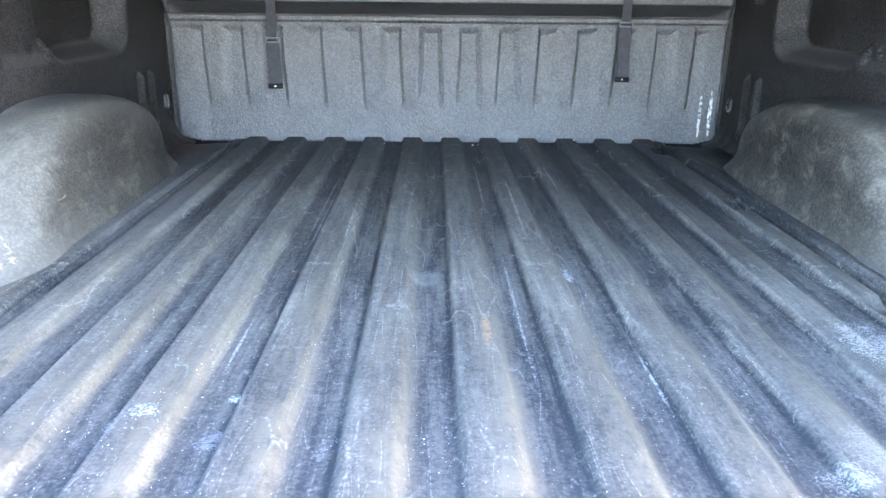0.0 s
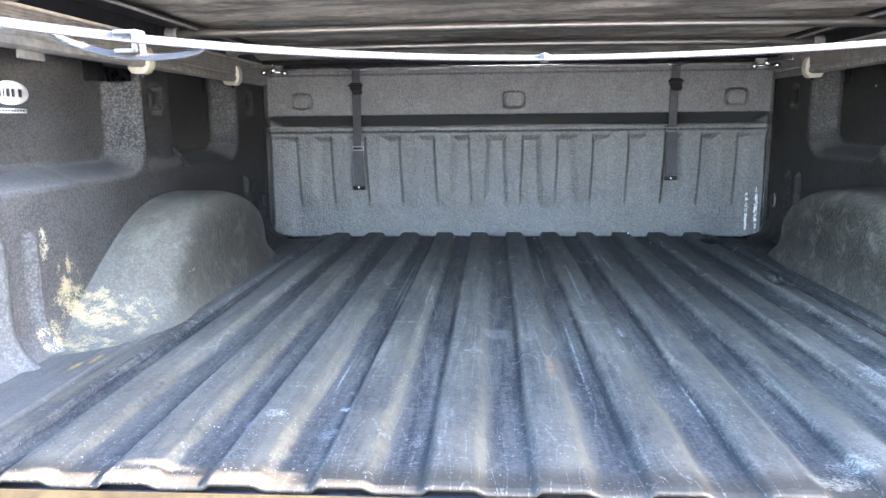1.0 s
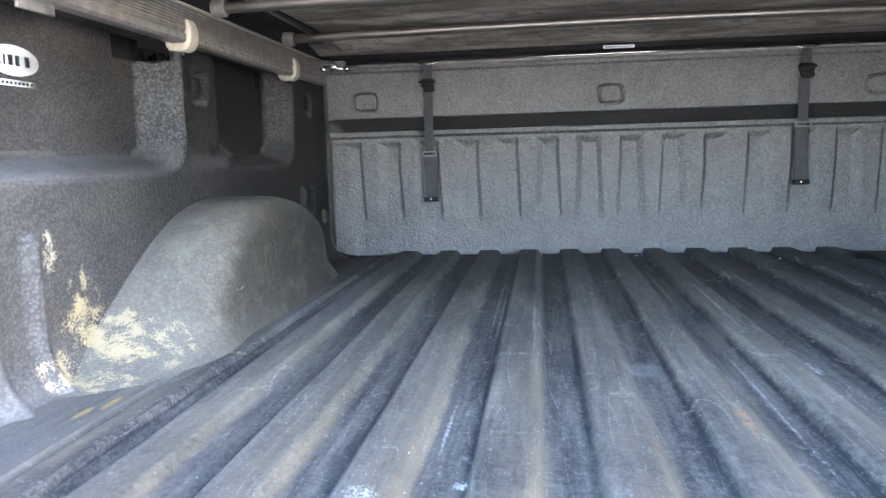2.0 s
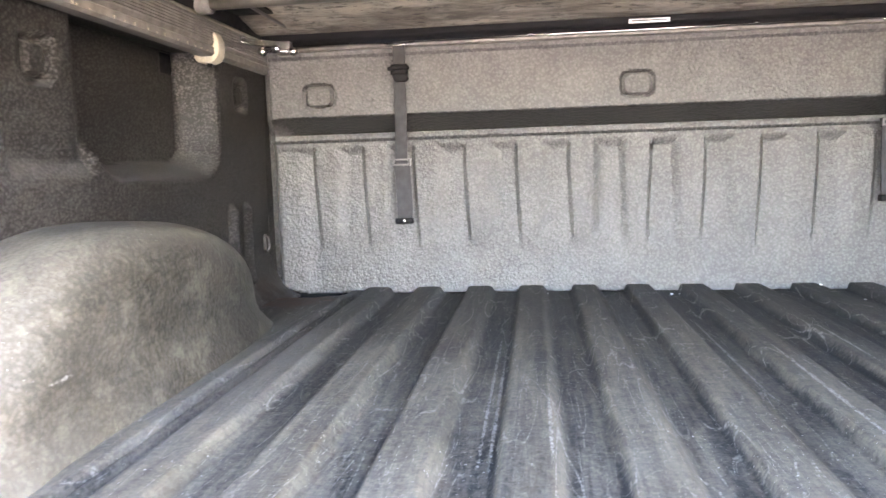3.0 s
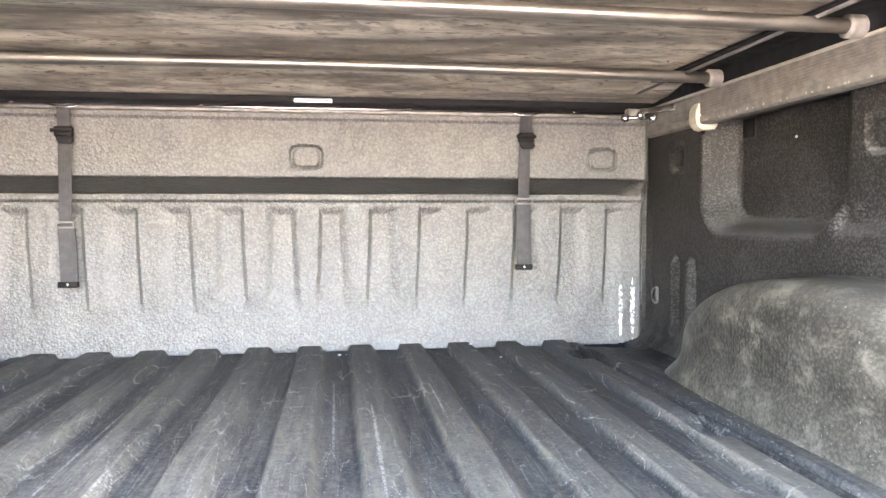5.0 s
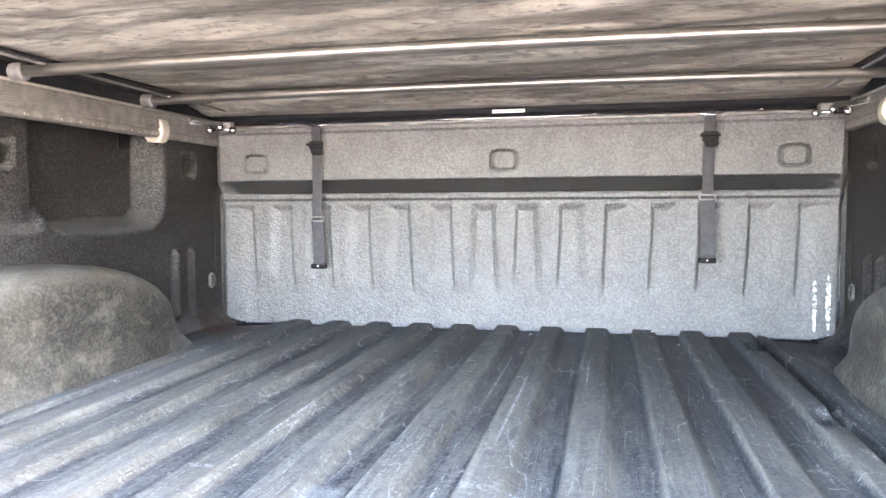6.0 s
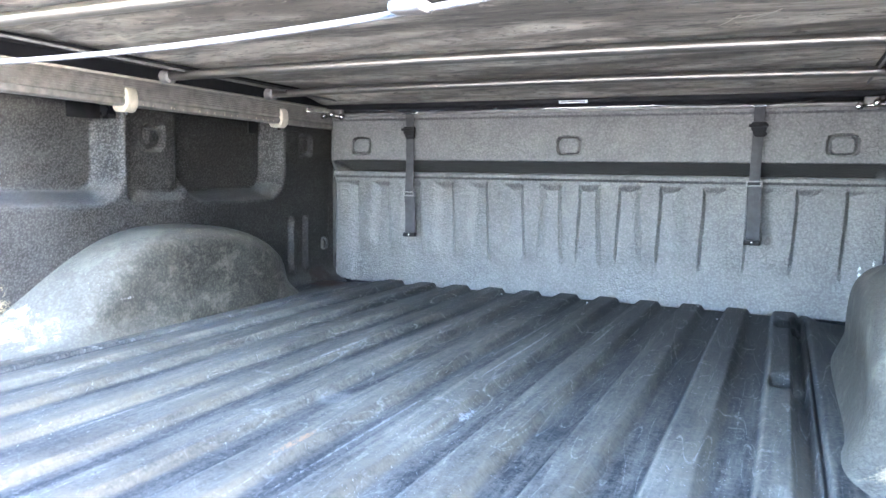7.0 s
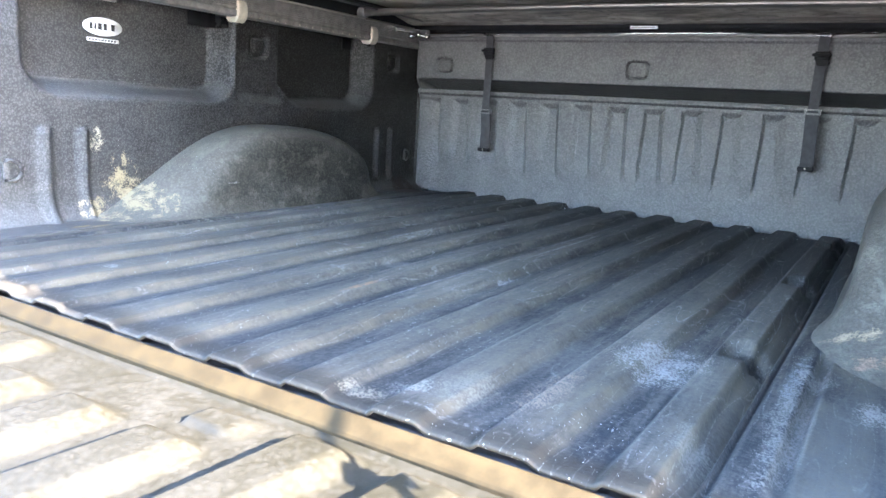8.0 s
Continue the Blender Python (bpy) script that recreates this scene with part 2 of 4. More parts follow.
SCRATCH = (0.33, 0.32, 0.30)
FLOOR_MARKS = tuple(((x, y, 0), (0.0030, half, 0.2), SCRATCH, 0.9, 40.0, 0.7) for x, y, half in (
    (-0.273, 1.60, 0.34), (-0.262, 1.54, 0.28), (-0.203, 1.42, 0.14), (0.058, 1.75, 0.32), (0.117, 1.62, 0.20), (0.066, 1.05, 0.26), (0.115, 1.48, 0.17), (0.225, 1.78, 0.14), (-0.29, 0.93, 0.09), (0.20, 0.84, 0.09))) + (
    ((0.505, 0.925, 0), (0.062, 0.090, 0.2), (0.33, 0.315, 0.28), 1.2, 30.0, 0.5),
    ((0.44, 0.74, 0), (0.03, 0.10, 0.2), (0.22, 0.17, 0.125), 1.0, 60.0, 0.9),
    ((0.37, 0.69, 0), (0.04, 0.06, 0.2), (0.17, 0.155, 0.122), 0.9, 40.0, 0.9),
    ((0.60, 0.70, 0), (0.03, 0.05, 0.2), (0.17, 0.16, 0.135), 1.0, 40.0, 0.9),
    ((0.735, 0.82, 0), (0.100, 0.32, 0.2), (0.105, 0.103, 0.095), 0.35, 18.0, 0.9),
    ((0.690, 0.965, 0), (0.024, 0.085, 0.2), (0.030, 0.032, 0.034), 0.5, 50.0, 0.4),
    ((0.655, 0.960, 0), (0.013, 0.13, 0.2), (0.24, 0.245, 0.235), 1.3, 60.0, 0.6),
    ((0.675, 0.985, 0), (0.028, 0.05, 0.2), (0.30, 0.285, 0.25), 1.1, 40.0, 0.8),
    ((0.665, 0.80, 0), (0.022, 0.20, 0.2), (0.22, 0.208, 0.18), 1.1, 50.0, 0.9),
    ((0.735, 0.90, 0), (0.022, 0.05, 0.2), (0.27, 0.255, 0.225), 1.0, 70.0, 0.2),
    ((-0.060, 1.165, 0), (0.036, 0.052, 0.2), (0.25, 0.24, 0.21), 0.25, 25.0, 0.6),
    ((0.018, 0.955, 0), (0.008, 0.065, 0.2), (0.29, 0.17, 0.09), 0.9, 60.0, 0.5),
    ((0.16, 1.18, 0), (0.010, 0.035, 0.2), (0.40, 0.40, 0.38), 1.2, 70.0, 0.3),
    ((-0.755, 0.84, 0), (0.13, 0.48, 0.2), (0.128, 0.122, 0.110), 0.22, 12.0, 0.6),
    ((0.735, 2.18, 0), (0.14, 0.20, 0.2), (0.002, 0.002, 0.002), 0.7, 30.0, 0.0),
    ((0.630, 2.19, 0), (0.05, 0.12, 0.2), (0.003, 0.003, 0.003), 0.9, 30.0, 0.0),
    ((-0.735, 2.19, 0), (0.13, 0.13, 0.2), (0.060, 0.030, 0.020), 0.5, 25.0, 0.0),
    ((-0.267, 0.720, 0), (0.022, 0.018, 0.2), (0.145, 0.143, 0.138), 1.2, 60.0, 0.5),
    ((-0.369, 0.735, 0), (0.012, 0.045, 0.2), (0.150, 0.147, 0.142), 1.1, 50.0, 0.5),
    ((-0.311, 0.705, 0), (0.014, 0.040, 0.2), (0.15, 0.128, 0.085), 0.7, 40.0, 0.7),
    ((-0.306, 0.655, 0), (0.012, 0.030, 0.2), (0.15, 0.128, 0.082), 0.6, 40.0, 0.7),
    ((-0.262, 0.801, 0), (0.009, 0.012, 0.2), (0.45, 0.45, 0.46), 0.7, 60.0, 0.4),
    ((-0.343, 0.761, 0), (0.018, 0.016, 0.2), (0.33, 0.32, 0.29), 1.1, 60.0, 0.6),
    ((-0.421, 0.870, 0), (0.010, 0.150, 0.2), (0.15, 0.127, 0.086), 0.5, 25.0, 0.9),
    ((-0.304, 0.950, 0), (0.007, 0.150, 0.2), (0.24, 0.20, 0.135), 0.6, 25.0, 0.9),
    ((0.285, 0.615, 0), (0.040, 0.022, 0.2), (0.19, 0.165, 0.12), 0.9, 40.0, 0.7),
    ((0.320, 0.655, 0), (0.030, 0.026, 0.2), (0.20, 0.19, 0.16), 1.0, 40.0, 0.6),
    ((-0.60, 1.62, 0), (0.10, 0.45, 0.2), (0.150, 0.142, 0.128), 0.5, 14.0, 0.9),
    ((0.592, 1.03, 0), (0.032, 0.042, 0.2), (0.018, 0.020, 0.022), 0.3, 60.0, 0.3),
    ((0.592, 1.567, 0), (0.032, 0.042, 0.2), (0.018, 0.020, 0.022), 0.3, 60.0, 0.3),
    ((-0.6275, 1.40, 0), (0.0036, 1.2, 0.2), (0.009, 0.009, 0.010), 0.0, 30.0, 0.4),
    ((0.6275, 1.40, 0), (0.0036, 1.2, 0.2), (0.009, 0.009, 0.010), 0.0, 30.0, 0.4),
    ((-0.675, 0.88, 0), (0.0060, 0.24, 0.2), (0.020, 0.021, 0.023), 0.1, 30.0, 0.5),
    ((-0.714, 0.943, 0), (0.008, 0.032, 0.2), (0.42, 0.28, 0.08), 0.3, 30.0, 0.4),
    ((-0.700, 0.980, 0), (0.008, 0.034, 0.2), (0.45, 0.29, 0.07), 0.3, 30.0, 0.4),
)
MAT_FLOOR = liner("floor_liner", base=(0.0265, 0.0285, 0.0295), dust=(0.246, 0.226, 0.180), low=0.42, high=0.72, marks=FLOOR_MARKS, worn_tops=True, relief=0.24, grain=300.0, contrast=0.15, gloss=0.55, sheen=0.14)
MAT_PANEL = liner("headboard_liner", base=(0.030, 0.030, 0.0305), dust=(0.250, 0.246, 0.238), amount=0.30, film_and_shade=0.26, low=0.30, high=0.75, relief=1.1, grain=250.0, contrast=0.30, grit=0.12, marks=(
    ((0.745, 2.30, 0.075), (0.006, 0.1, 0.085), CHALK, 0.85, 90.0, 0.2),
    ((0.775, 2.30, 0.080), (0.008, 0.1, 0.095), (0.8, 0.8, 0.78), 0.80, 90.0, 0.2),
    ((0.803, 2.30, 0.130), (0.008, 0.1, 0.145), (0.85, 0.85, 0.82), 0.45, 70.0, 0.2)))
STAINS = (
    ((-0.77, 1.108, 0.068), (0.2, 0.050, 0.068), CREAM, 1.5, 32.0, 0.5),
    ((-0.77, 1.150, 0.052), (0.2, 0.036, 0.036), (0.31, 0.26, 0.165), 1.9, 40.0, 0.5),
    ((-0.77, 1.030, 0.020), (0.2, 0.040, 0.028), CREAM, 1.8, 40.0, 0.5),
    ((-0.77, 1.118, 0.125), (0.2, 0.008, 0.036), CREAM, 1.2, 40.0, 0.4),
    ((-0.79, 1.050, 0.170), (0.2, 0.018, 0.030), (0.40, 0.36, 0.26), 1.8, 50.0, 0.5),
)
# near-black patch at the front foot of the right side
CORNER_BLACK = (((0.80, 2.20, 0.005), (0.10, 0.14, 0.075), (0.003, 0.003, 0.003), 0.5, 30.0, 0.1),)
MAT_WALL = liner("side_liner", base=(0.0094, 0.0084, 0.0076), low=0.45, high=0.8, dust=(0.135, 0.133, 0.126), relief=0.55, grain=330.0, contrast=0.5, gloss=0.50, settled=0.30, rear_brightening=0.47, amount=0.38, sheen=0.24, grit=0.3, marks=CORNER_BLACK)
MAT_WALL_STAINED = liner("stained_side_liner", base=(0.0094, 0.0084, 0.0076), low=0.45, high=0.8, dust=(0.135, 0.133, 0.126), relief=0.55, grain=330.0, contrast=0.5, gloss=0.50, settled=0.30, rear_brightening=0.47, amount=0.38, sheen=0.24, grit=0.3, marks=STAINS + (((-0.80, 2.22, 0.005), (0.10, 0.10, 0.06), (0.018, 0.009, 0.006), 0.5, 30.0, 0.1),))
ARCH = dict(low=0.40, high=0.66, base=(0.016, 0.015, 0.0125), dust=(0.20, 0.188, 0.155), sheen=0.22, contrast=0.28, relief=0.75, grain=250.0, grit=0.6)
MAT_ARCH_LEFT = liner("left_wheel_arch_liner", amount=0.30, rear_brightening=0.44, settled=0.27, blotch=0.45, marks=(
    ((-0.65, 1.325, 0.075), (0.05, 0.032, 0.0045), (0.42, 0.41, 0.39), 0.7, 60.0, 0.5),) + STAINS, **ARCH)
MAT_ARCH_RIGHT = liner("right_wheel_arch_liner", amount=0.20, rear_brightening=0.32, settled=0.16, blotch=0.55, marks=(
    ((0.70, 1.14, 0.02), (0.06, 0.020, 0.030), (0.34, 0.27, 0.18), 1.0, 40.0, 0.5),
    ((0.73, 1.07, 0.02), (0.04, 0.03, 0.05), (0.30, 0.21, 0.15), 1.0, 40.0, 0.7)), **ARCH)
MAT_SILL = liner("sill_liner", base=(0.03, 0.031, 0.034), dust=(0.11, 0.108, 0.102), grit=0.0, contrast=0.15, amount=0.5, relief=0.2)
MAT_GATE = liner("tailgate_liner", base=(0.0215, 0.0195, 0.0128), dust=(0.040, 0.0365, 0.0275), low=0.34, high=0.62, amount=1.0, relief=0.2, grain=200.0, contrast=0.5, sheen=0.2, grit=0.0)


def vinyl():
    m = Nodes("cover_vinyl")
    soft = m.noise(1.0, m.scaled((5.0, 13.0, 1.0)), detail=9.0, rough=0.75, warp=0.5)
    broad = m.noise(1.0, m.scaled((1.6, 4.0, 1.0), (2, 1, 0)), detail=4.0)
    colour = m.mix(m.ramp(soft, 0.36, 0.62), (0.23, 0.205, 0.170), (0.66, 0.61, 0.505))
    colour = m.mix(m.ramp(broad, 0.35, 0.65, 0.0, 0.45), colour, (0.31, 0.275, 0.222))
    stain = m.noise(1.0, m.scaled((1.3, 6.5, 1.0), (9, 4, 0)), detail=6.0, rough=0.66, warp=0.7)
    colour = m.mix(m.ramp(stain, 0.41, 0.60, 0.0, 0.85), colour, (0.085, 0.074, 0.060))
    blotch = m.noise(1.0, m.scaled((7.0, 17.0, 1.0), (8, 3, 0)), detail=9.0, rough=0.72, warp=0.6)
    colour = m.mix(m.ramp(blotch, 0.52, 0.62, 0.0, 0.55), colour, (0.055, 0.048, 0.042))
    fleck = m.noise(1.0, m.scaled((34.0, 75.0, 1.0), (1, 7, 0)), detail=4.0, rough=0.65, warp=0.5)
    colour = m.mix(m.ramp(fleck, 0.57, 0.64, 0.0, 0.75), colour, (0.045, 0.040, 0.036))
    pale = m.noise(1.0, m.scaled((20.0, 60.0, 1.0), (4, 9, 0)), detail=6.0, rough=0.7, warp=0.8)
    colour = m.mix(m.ramp(pale, 0.62, 0.70, 0.0, 0.6), colour, (0.52, 0.475, 0.40))
    creases = m.noise(1.0, m.scaled((7.0, 55.0, 1.0), (5, 2, 0)), detail=5.0, rough=0.65, warp=1.0)
    colour = m.mix(m.ramp(creases, 0.62, 0.72, 0.0, 0.7), colour, (0.020, 0.018, 0.018))
    normal = m.bump(soft, 0.5, 0.004, m.bump(creases, 0.4, 0.003))
    return m.done(colour, 0.6, normal=normal)


def plain(name, colour, rough, metal=0.0, vary=0.25, scale=40.0, relief=0.12, grain=160.0, shine=0.5):
    """A plain material with dirt at two scales and a fine relief."""
    m = Nodes(name)
    dirt = m.noise(scale, detail=5.0, rough=0.65)
    fine = m.noise(grain, detail=2.0)
    dark = tuple(c * (1 - vary) for c in colour)
    light = tuple(min(1.0, c * (1 + vary)) for c in colour)
    c = m.mix(m.ramp(dirt, 0.3, 0.7), dark, light)
    return m.done(c, m.ramp(dirt, 0.2, 0.8, rough * 0.8, min(1.0, rough * 1.2)), metal, m.bump(fine, relief, 0.001), **{"Specular IOR Level": shine})


def webbing(name, colour, scale=600.0):
    m = Nodes(name)
    n = m.tree.nodes.new("ShaderNodeTexWave")
    n.inputs["Scale"].default_value, n.inputs["Distortion"].default_value = scale / 6, 0.4
    m.put(n.inputs["Vector"], m.coord)
    dirt = m.noise(60.0, detail=4.0)
    c = m.mix(m.ramp(dirt, 0.35, 0.7), tuple(v * 0.75 for v in colour), colour)
    return m.done(c, 0.85, normal=m.bump(n.outputs["Fac"], 0.35, 0.0008))


MAT_VINYL = vinyl()
MAT_GATE_EDGE = plain("tan_edge", (0.033, 0.0245, 0.0120), 0.8, 0.0, 0.25, shine=0.1)
MAT_ALLOY = plain("aged_aluminium", (0.20, 0.19, 0.175), 0.5, 0.3, 0.3)
MAT_BOW = plain("cover_bow_metal", (0.22, 0.205, 0.18), 0.38, 0.8, 0.12, 25.0, 0.02)
MAT_DARK = plain("black_plastic", (0.006, 0.006, 0.007), 0.72, 0.0, 0.4, shine=0.25)
MAT_CHROME = plain("bright_metal", (0.62, 0.61, 0.60), 0.18, 1.0, 0.1)
MAT_CLAMP = plain("yellowed_white_plastic", (0.44, 0.40, 0.32), 0.5, 0.0, 0.15, 60.0)
MAT_WHITE = plain("white_print", (0.78, 0.79, 0.80), 0.4, 0.0, 0.06)
MAT_INK = plain("black_print", (0.02, 0.02, 0.022), 0.4)
MAT_SLIDE = plain("pale_metal", (0.14, 0.138, 0.134), 0.4, 0.3, 0.1)
MAT_STRAP = webbing("grey_webbing", (0.050, 0.050, 0.053))
MAT_COTTON = webbing("white_webbing", (0.036, 0.035, 0.035))
MAT_BUCKLE = plain("white_plastic", (0.062, 0.061, 0.059), 0.5, 0.0, 0.12)
MAT_PAINT = plain("dark_body_paint", (0.035, 0.037, 0.042), 0.28, 0.0, 0.15)
MAT_CONCRETE = plain("grey_concrete", (0.34, 0.315, 0.275), 0.9, 0.0, 0.35, 8.0, 0.6, 220.0)


# ---- mesh helpers ----
def part(name, bm, material, parent=None, label="", shade=True):
    me = bpy.data.meshes.new(name)
    bm.to_mesh(me)
    bm.free()
    me.materials.append(material)
    if shade:
        for p in me.polygons:
            p.use_smooth = True
    ob = new(name, me)
    if parent:
        ob.parent = parent
    if label:
        ob["label"] = label
    return ob


def thing(name, label, category, group="", at=(0, 0, 0)):
    ob = new(name)
    ob.location = at
    return tagged(ob, label, category, group)


def sheet(name, xs, ys, f, material, thick=0.0, skip=None, label=""):
    """A surface over a grid: f(u, v) gives arrays x, y, z."""
    U, V = np.meshgrid(xs, ys, indexing="ij")
    P = np.stack(f(U, V), axis=-1).reshape(-1, 3)
    nu, nv = len(xs), len(ys)
    i, j = np.meshgrid(np.arange(nu - 1), np.arange(nv - 1), indexing="ij")
    a = (i * nv + j).ravel()
    quads = np.stack([a, a + nv, a + nv + 1, a + 1], axis=-1)
    if skip is not None:
        cu = ((U[:-1, :-1] + U[1:, 1:]) / 2).ravel()
        cv = ((V[:-1, :-1] + V[1:, 1:]) / 2).ravel()
        quads = quads[~skip(cu, cv)]
    me = bpy.data.meshes.new(name)
    me.from_pydata(P.tolist(), [], quads.tolist())
    me.materials.append(material)
    me.shade_smooth()
    ob = new(name, me)
    if thick:
        s = ob.modifiers.new("thickness", "SOLIDIFY")
        s.thickness, s.offset = thick, 1.0
    if label:
        ob["label"] = label
    return ob


def box(x0, x1, y0, y1, z0, z1, bevel=0.0, segments=2, bm=None):
    bm = bm or bmesh.new()
    made = bmesh.ops.create_cube(bm, size=1.0, matrix=Matrix.Translation(((x0 + x1) / 2, (y0 + y1) / 2, (z0 + z1) / 2)) @ Matrix.Diagonal((x1 - x0, y1 - y0, z1 - z0, 1)))
    if bevel:
        edges = list({e for v in made["verts"] for e in v.link_edges})
        bmesh.ops.bevel(bm, geom=edges, offset=bevel, segments=segments, affect="EDGES", profile=0.6)
    return bm


def extruded(profile, a, b, axis="y", bevel=0.0, bm=None):
    """A closed profile, given in the other two axes, drawn out from a to b."""
    bm = bm or bmesh.new()

    def place(p, t):
        return {"x": (t, p[0], p[1]), "y": (p[0], t, p[1]), "z": (p[0], p[1], t)}[axis]

    ends = [[bm.verts.new(place(p, t)) for p in profile] for t in (a, b)]
    n = len(profile)
    faces = [bm.faces.new((ends[0][k], ends[0][(k + 1) % n], ends[1][(k + 1) % n], ends[1][k])) for k in range(n)]
    faces += [bm.faces.new(ends[0][::-1]), bm.faces.new(ends[1])]
    bmesh.ops.recalc_face_normals(bm, faces=faces)
    if bevel:
        edges = list({e for f in faces for e in f.edges})
        bmesh.ops.bevel(bm, geom=edges, offset=bevel, segments=2, affect="EDGES", profile=0.6)
    return bm


def tube(points, radius, sides=10, bm=None, flat=1.0):
    """A rod along a line of points; flat squeezes it to a strip."""
    bm = bm or bmesh.new()
    pts = [Vector(p) for p in points]
    rings = []
    for k, p in enumerate(pts):
        way = (pts[min(k + 1, len(pts) - 1)] - pts[max(k - 1, 0)]).normalized()
        side = way.cross(Vector((0, 0, 1)))
        side = side.normalized() if side.length > 0.05 else Vector((1, 0, 0))
        up = side.cross(way).normalized()
        rings.append([bm.verts.new(p + side * math.cos(a) * radius + up * math.sin(a) * radius * flat) for a in (2 * math.pi * s / sides for s in range(sides))])
    for r, q in zip(rings, rings[1:]):
        for s in range(sides):
            bm.faces.new((r[s], r[(s + 1) % sides], q[(s + 1) % sides], q[s]))
    bm.faces.new(rings[0][::-1])
    bm.faces.new(rings[-1])
    bmesh.ops.recalc_face_normals(bm, faces=bm.faces[:])
    return bm


def ribbon(points, wide, width, thick, bm=None):
    """A flat band along a line of points; wide gives the direction of its width at each point."""
    bm = bm or bmesh.new()
    pts = [Vector(p) for p in points]
    rings = []
    for k, p in enumerate(pts):
        way = (pts[min(k + 1, len(pts) - 1)] - pts[max(k - 1, 0)]).normalized()
        w = Vector(wide(k / (len(pts) - 1)) if callable(wide) else wide)
        w = (w - way * w.dot(way)).normalized()
        n = way.cross(w)
        rings.append([bm.verts.new(p + w * a * width / 2 + n * b * thick / 2) for a, b in ((-1, -1), (-0.9, -1), (0.9, -1), (1, -1), (1, 1), (0.9, 1), (-0.9, 1), (-1, 1))])
    for r, q in zip(rings, rings[1:]):
        for s in range(8):
            bm.faces.new((r[s], r[(s + 1) % 8], q[(s + 1) % 8], q[s]))
    bm.faces.new(rings[0][::-1])
    bm.faces.new(rings[-1])
    bmesh.ops.recalc_face_normals(bm, faces=bm.faces[:])
    return bm


def ball(centre, radius, scale=(1, 1, 1), bm=None):
    bm = bm or bmesh.new()
    bmesh.ops.create_uvsphere(bm, u_segments=14, v_segments=9, radius=radius, matrix=Matrix.Translation(centre) @ Matrix.Diagonal((*scale, 1)))
    return bm


# ---- ground and the outside of the truck bed ----
def ground():
    def f(U, V):
        return U, V, np.full_like(U, -0.88)
    ob = sheet("ground", np.linspace(-400, 400, 9), np.linspace(-400, 400, 9), f, MAT_CONCRETE)
    tagged(ob, "grey concrete ground under the truck", "ground", kind="structure")


ground()


# ---- bed floor ----
def floor_height(x, y):
    k = np.round((x - FIRST) / PITCH)
    k = np.clip(k, -5, 5)
    d = x - FIRST - k * PITCH
    z = VALLEY + (RIDGE - VALLEY) * smooth(-0.0335, -0.0255, d) * (1 - smooth(0.020, 0.037, d))
    outer = np.abs(x - FIRST)
    z = np.where(outer > 5.5 * PITCH - 0.02, np.maximum(z, VALLEY + 0.010 * smooth(0.60, 0.615, outer)), z)
    z = z * (0.60 + 0.40 * smooth(0.75, 2.1, y))
    # long drain channels beside the outer ridges
    for side in (-1, 1):
        c = side * 0.608
        deep = 0.017 if side > 0 else 0.011
        # drain dips across the outer ridge
        for a, b in ((0.985, 1.070), (1.525, 1.610), (2.075, 2.155)) if side > 0 else ():
            q = np.hypot(np.maximum(np.abs(x - side * 0.588) - 0.010, 0) / 0.022, np.maximum(np.abs(y - (a + b) / 2) - (b - a) / 2 + 0.022, 0) / 0.022)
            z -= 0.014 * (1 - smooth(0.55, 1.0, q))
        z -= deep * (1 - smooth(0.009, 0.017, np.abs(x - c))) * (1 - smooth(2.19, 2.25, y))
    # lapped seam along the foot of the bed sides: a lip outside, a narrow gap inside
    z += 0.0030 * smooth(0.630, 0.637, np.abs(x)) * (1 - smooth(0.66, 0.70, np.abs(x)))
    z -= 0.009 * (1 - smooth(0.0015, 0.0050, np.abs(np.abs(x) - 0.6275))) * (1 - smooth(2.15, 2.22, y))
    # a short pressed groove beside the seam, near the tailgate
    z -= 0.010 * (1 - smooth(0.003, 0.010, np.abs(np.abs(x) - 0.675))) * window(y, 0.68, 1.05, 0.05)
    # the sheet falls away in the front corners, under the headboard
    z -= 0.022 * smooth(0.625, 0.67, np.abs(x)) * smooth(2.225, 2.275, y)
    # gentle dents
    z += 0.0012 * np.sin(3.1 * x + 1.7 * y) * np.sin(5.3 * y + 2.0 * x)
    # the sheet rolls down at the rear edge
    z = z * (1 - 0.45 * smooth(REAR + 0.12, REAR, y)) - 0.003 * (1 - smooth(REAR - 0.006, REAR + 0.003, y))
    return z


def bed_floor():
    xs = np.concatenate([np.linspace(-0.806, -0.70, 11)[:-1], np.linspace(-0.70, 0.70, 441), np.linspace(0.70, 0.806, 11)[1:]])
    ys = np.concatenate([np.linspace(REAR - 0.006, REAR + 0.03, 10)[:-1], np.linspace(REAR + 0.03, FRONT + 0.03, 112)])

    def f(U, V):
        return U, V, floor_height(U, V)
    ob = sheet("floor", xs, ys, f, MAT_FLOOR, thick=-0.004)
    tagged(ob, "scuffed dark liner-coated truck bed floor with long ridges", "floor", kind="structure")
    for x, y, r in ((-0.192, 2.28, 0.0022), (0.070, 2.277, 0.0030), (0.086, 2.280, 0.0018), (0.370, 2.279, 0.0026), (0.500, 2.276, 0.0021), (0.425, 2.20, 0.0022)):
        z = float(floor_height(np.array(x), np.array(y)))
        part("fleck", ball((x, y, z + r * 0.25), r, (1.2, 0.9, 0.5)), MAT_WHITE, ob, "loose white fleck")


bed_floor()


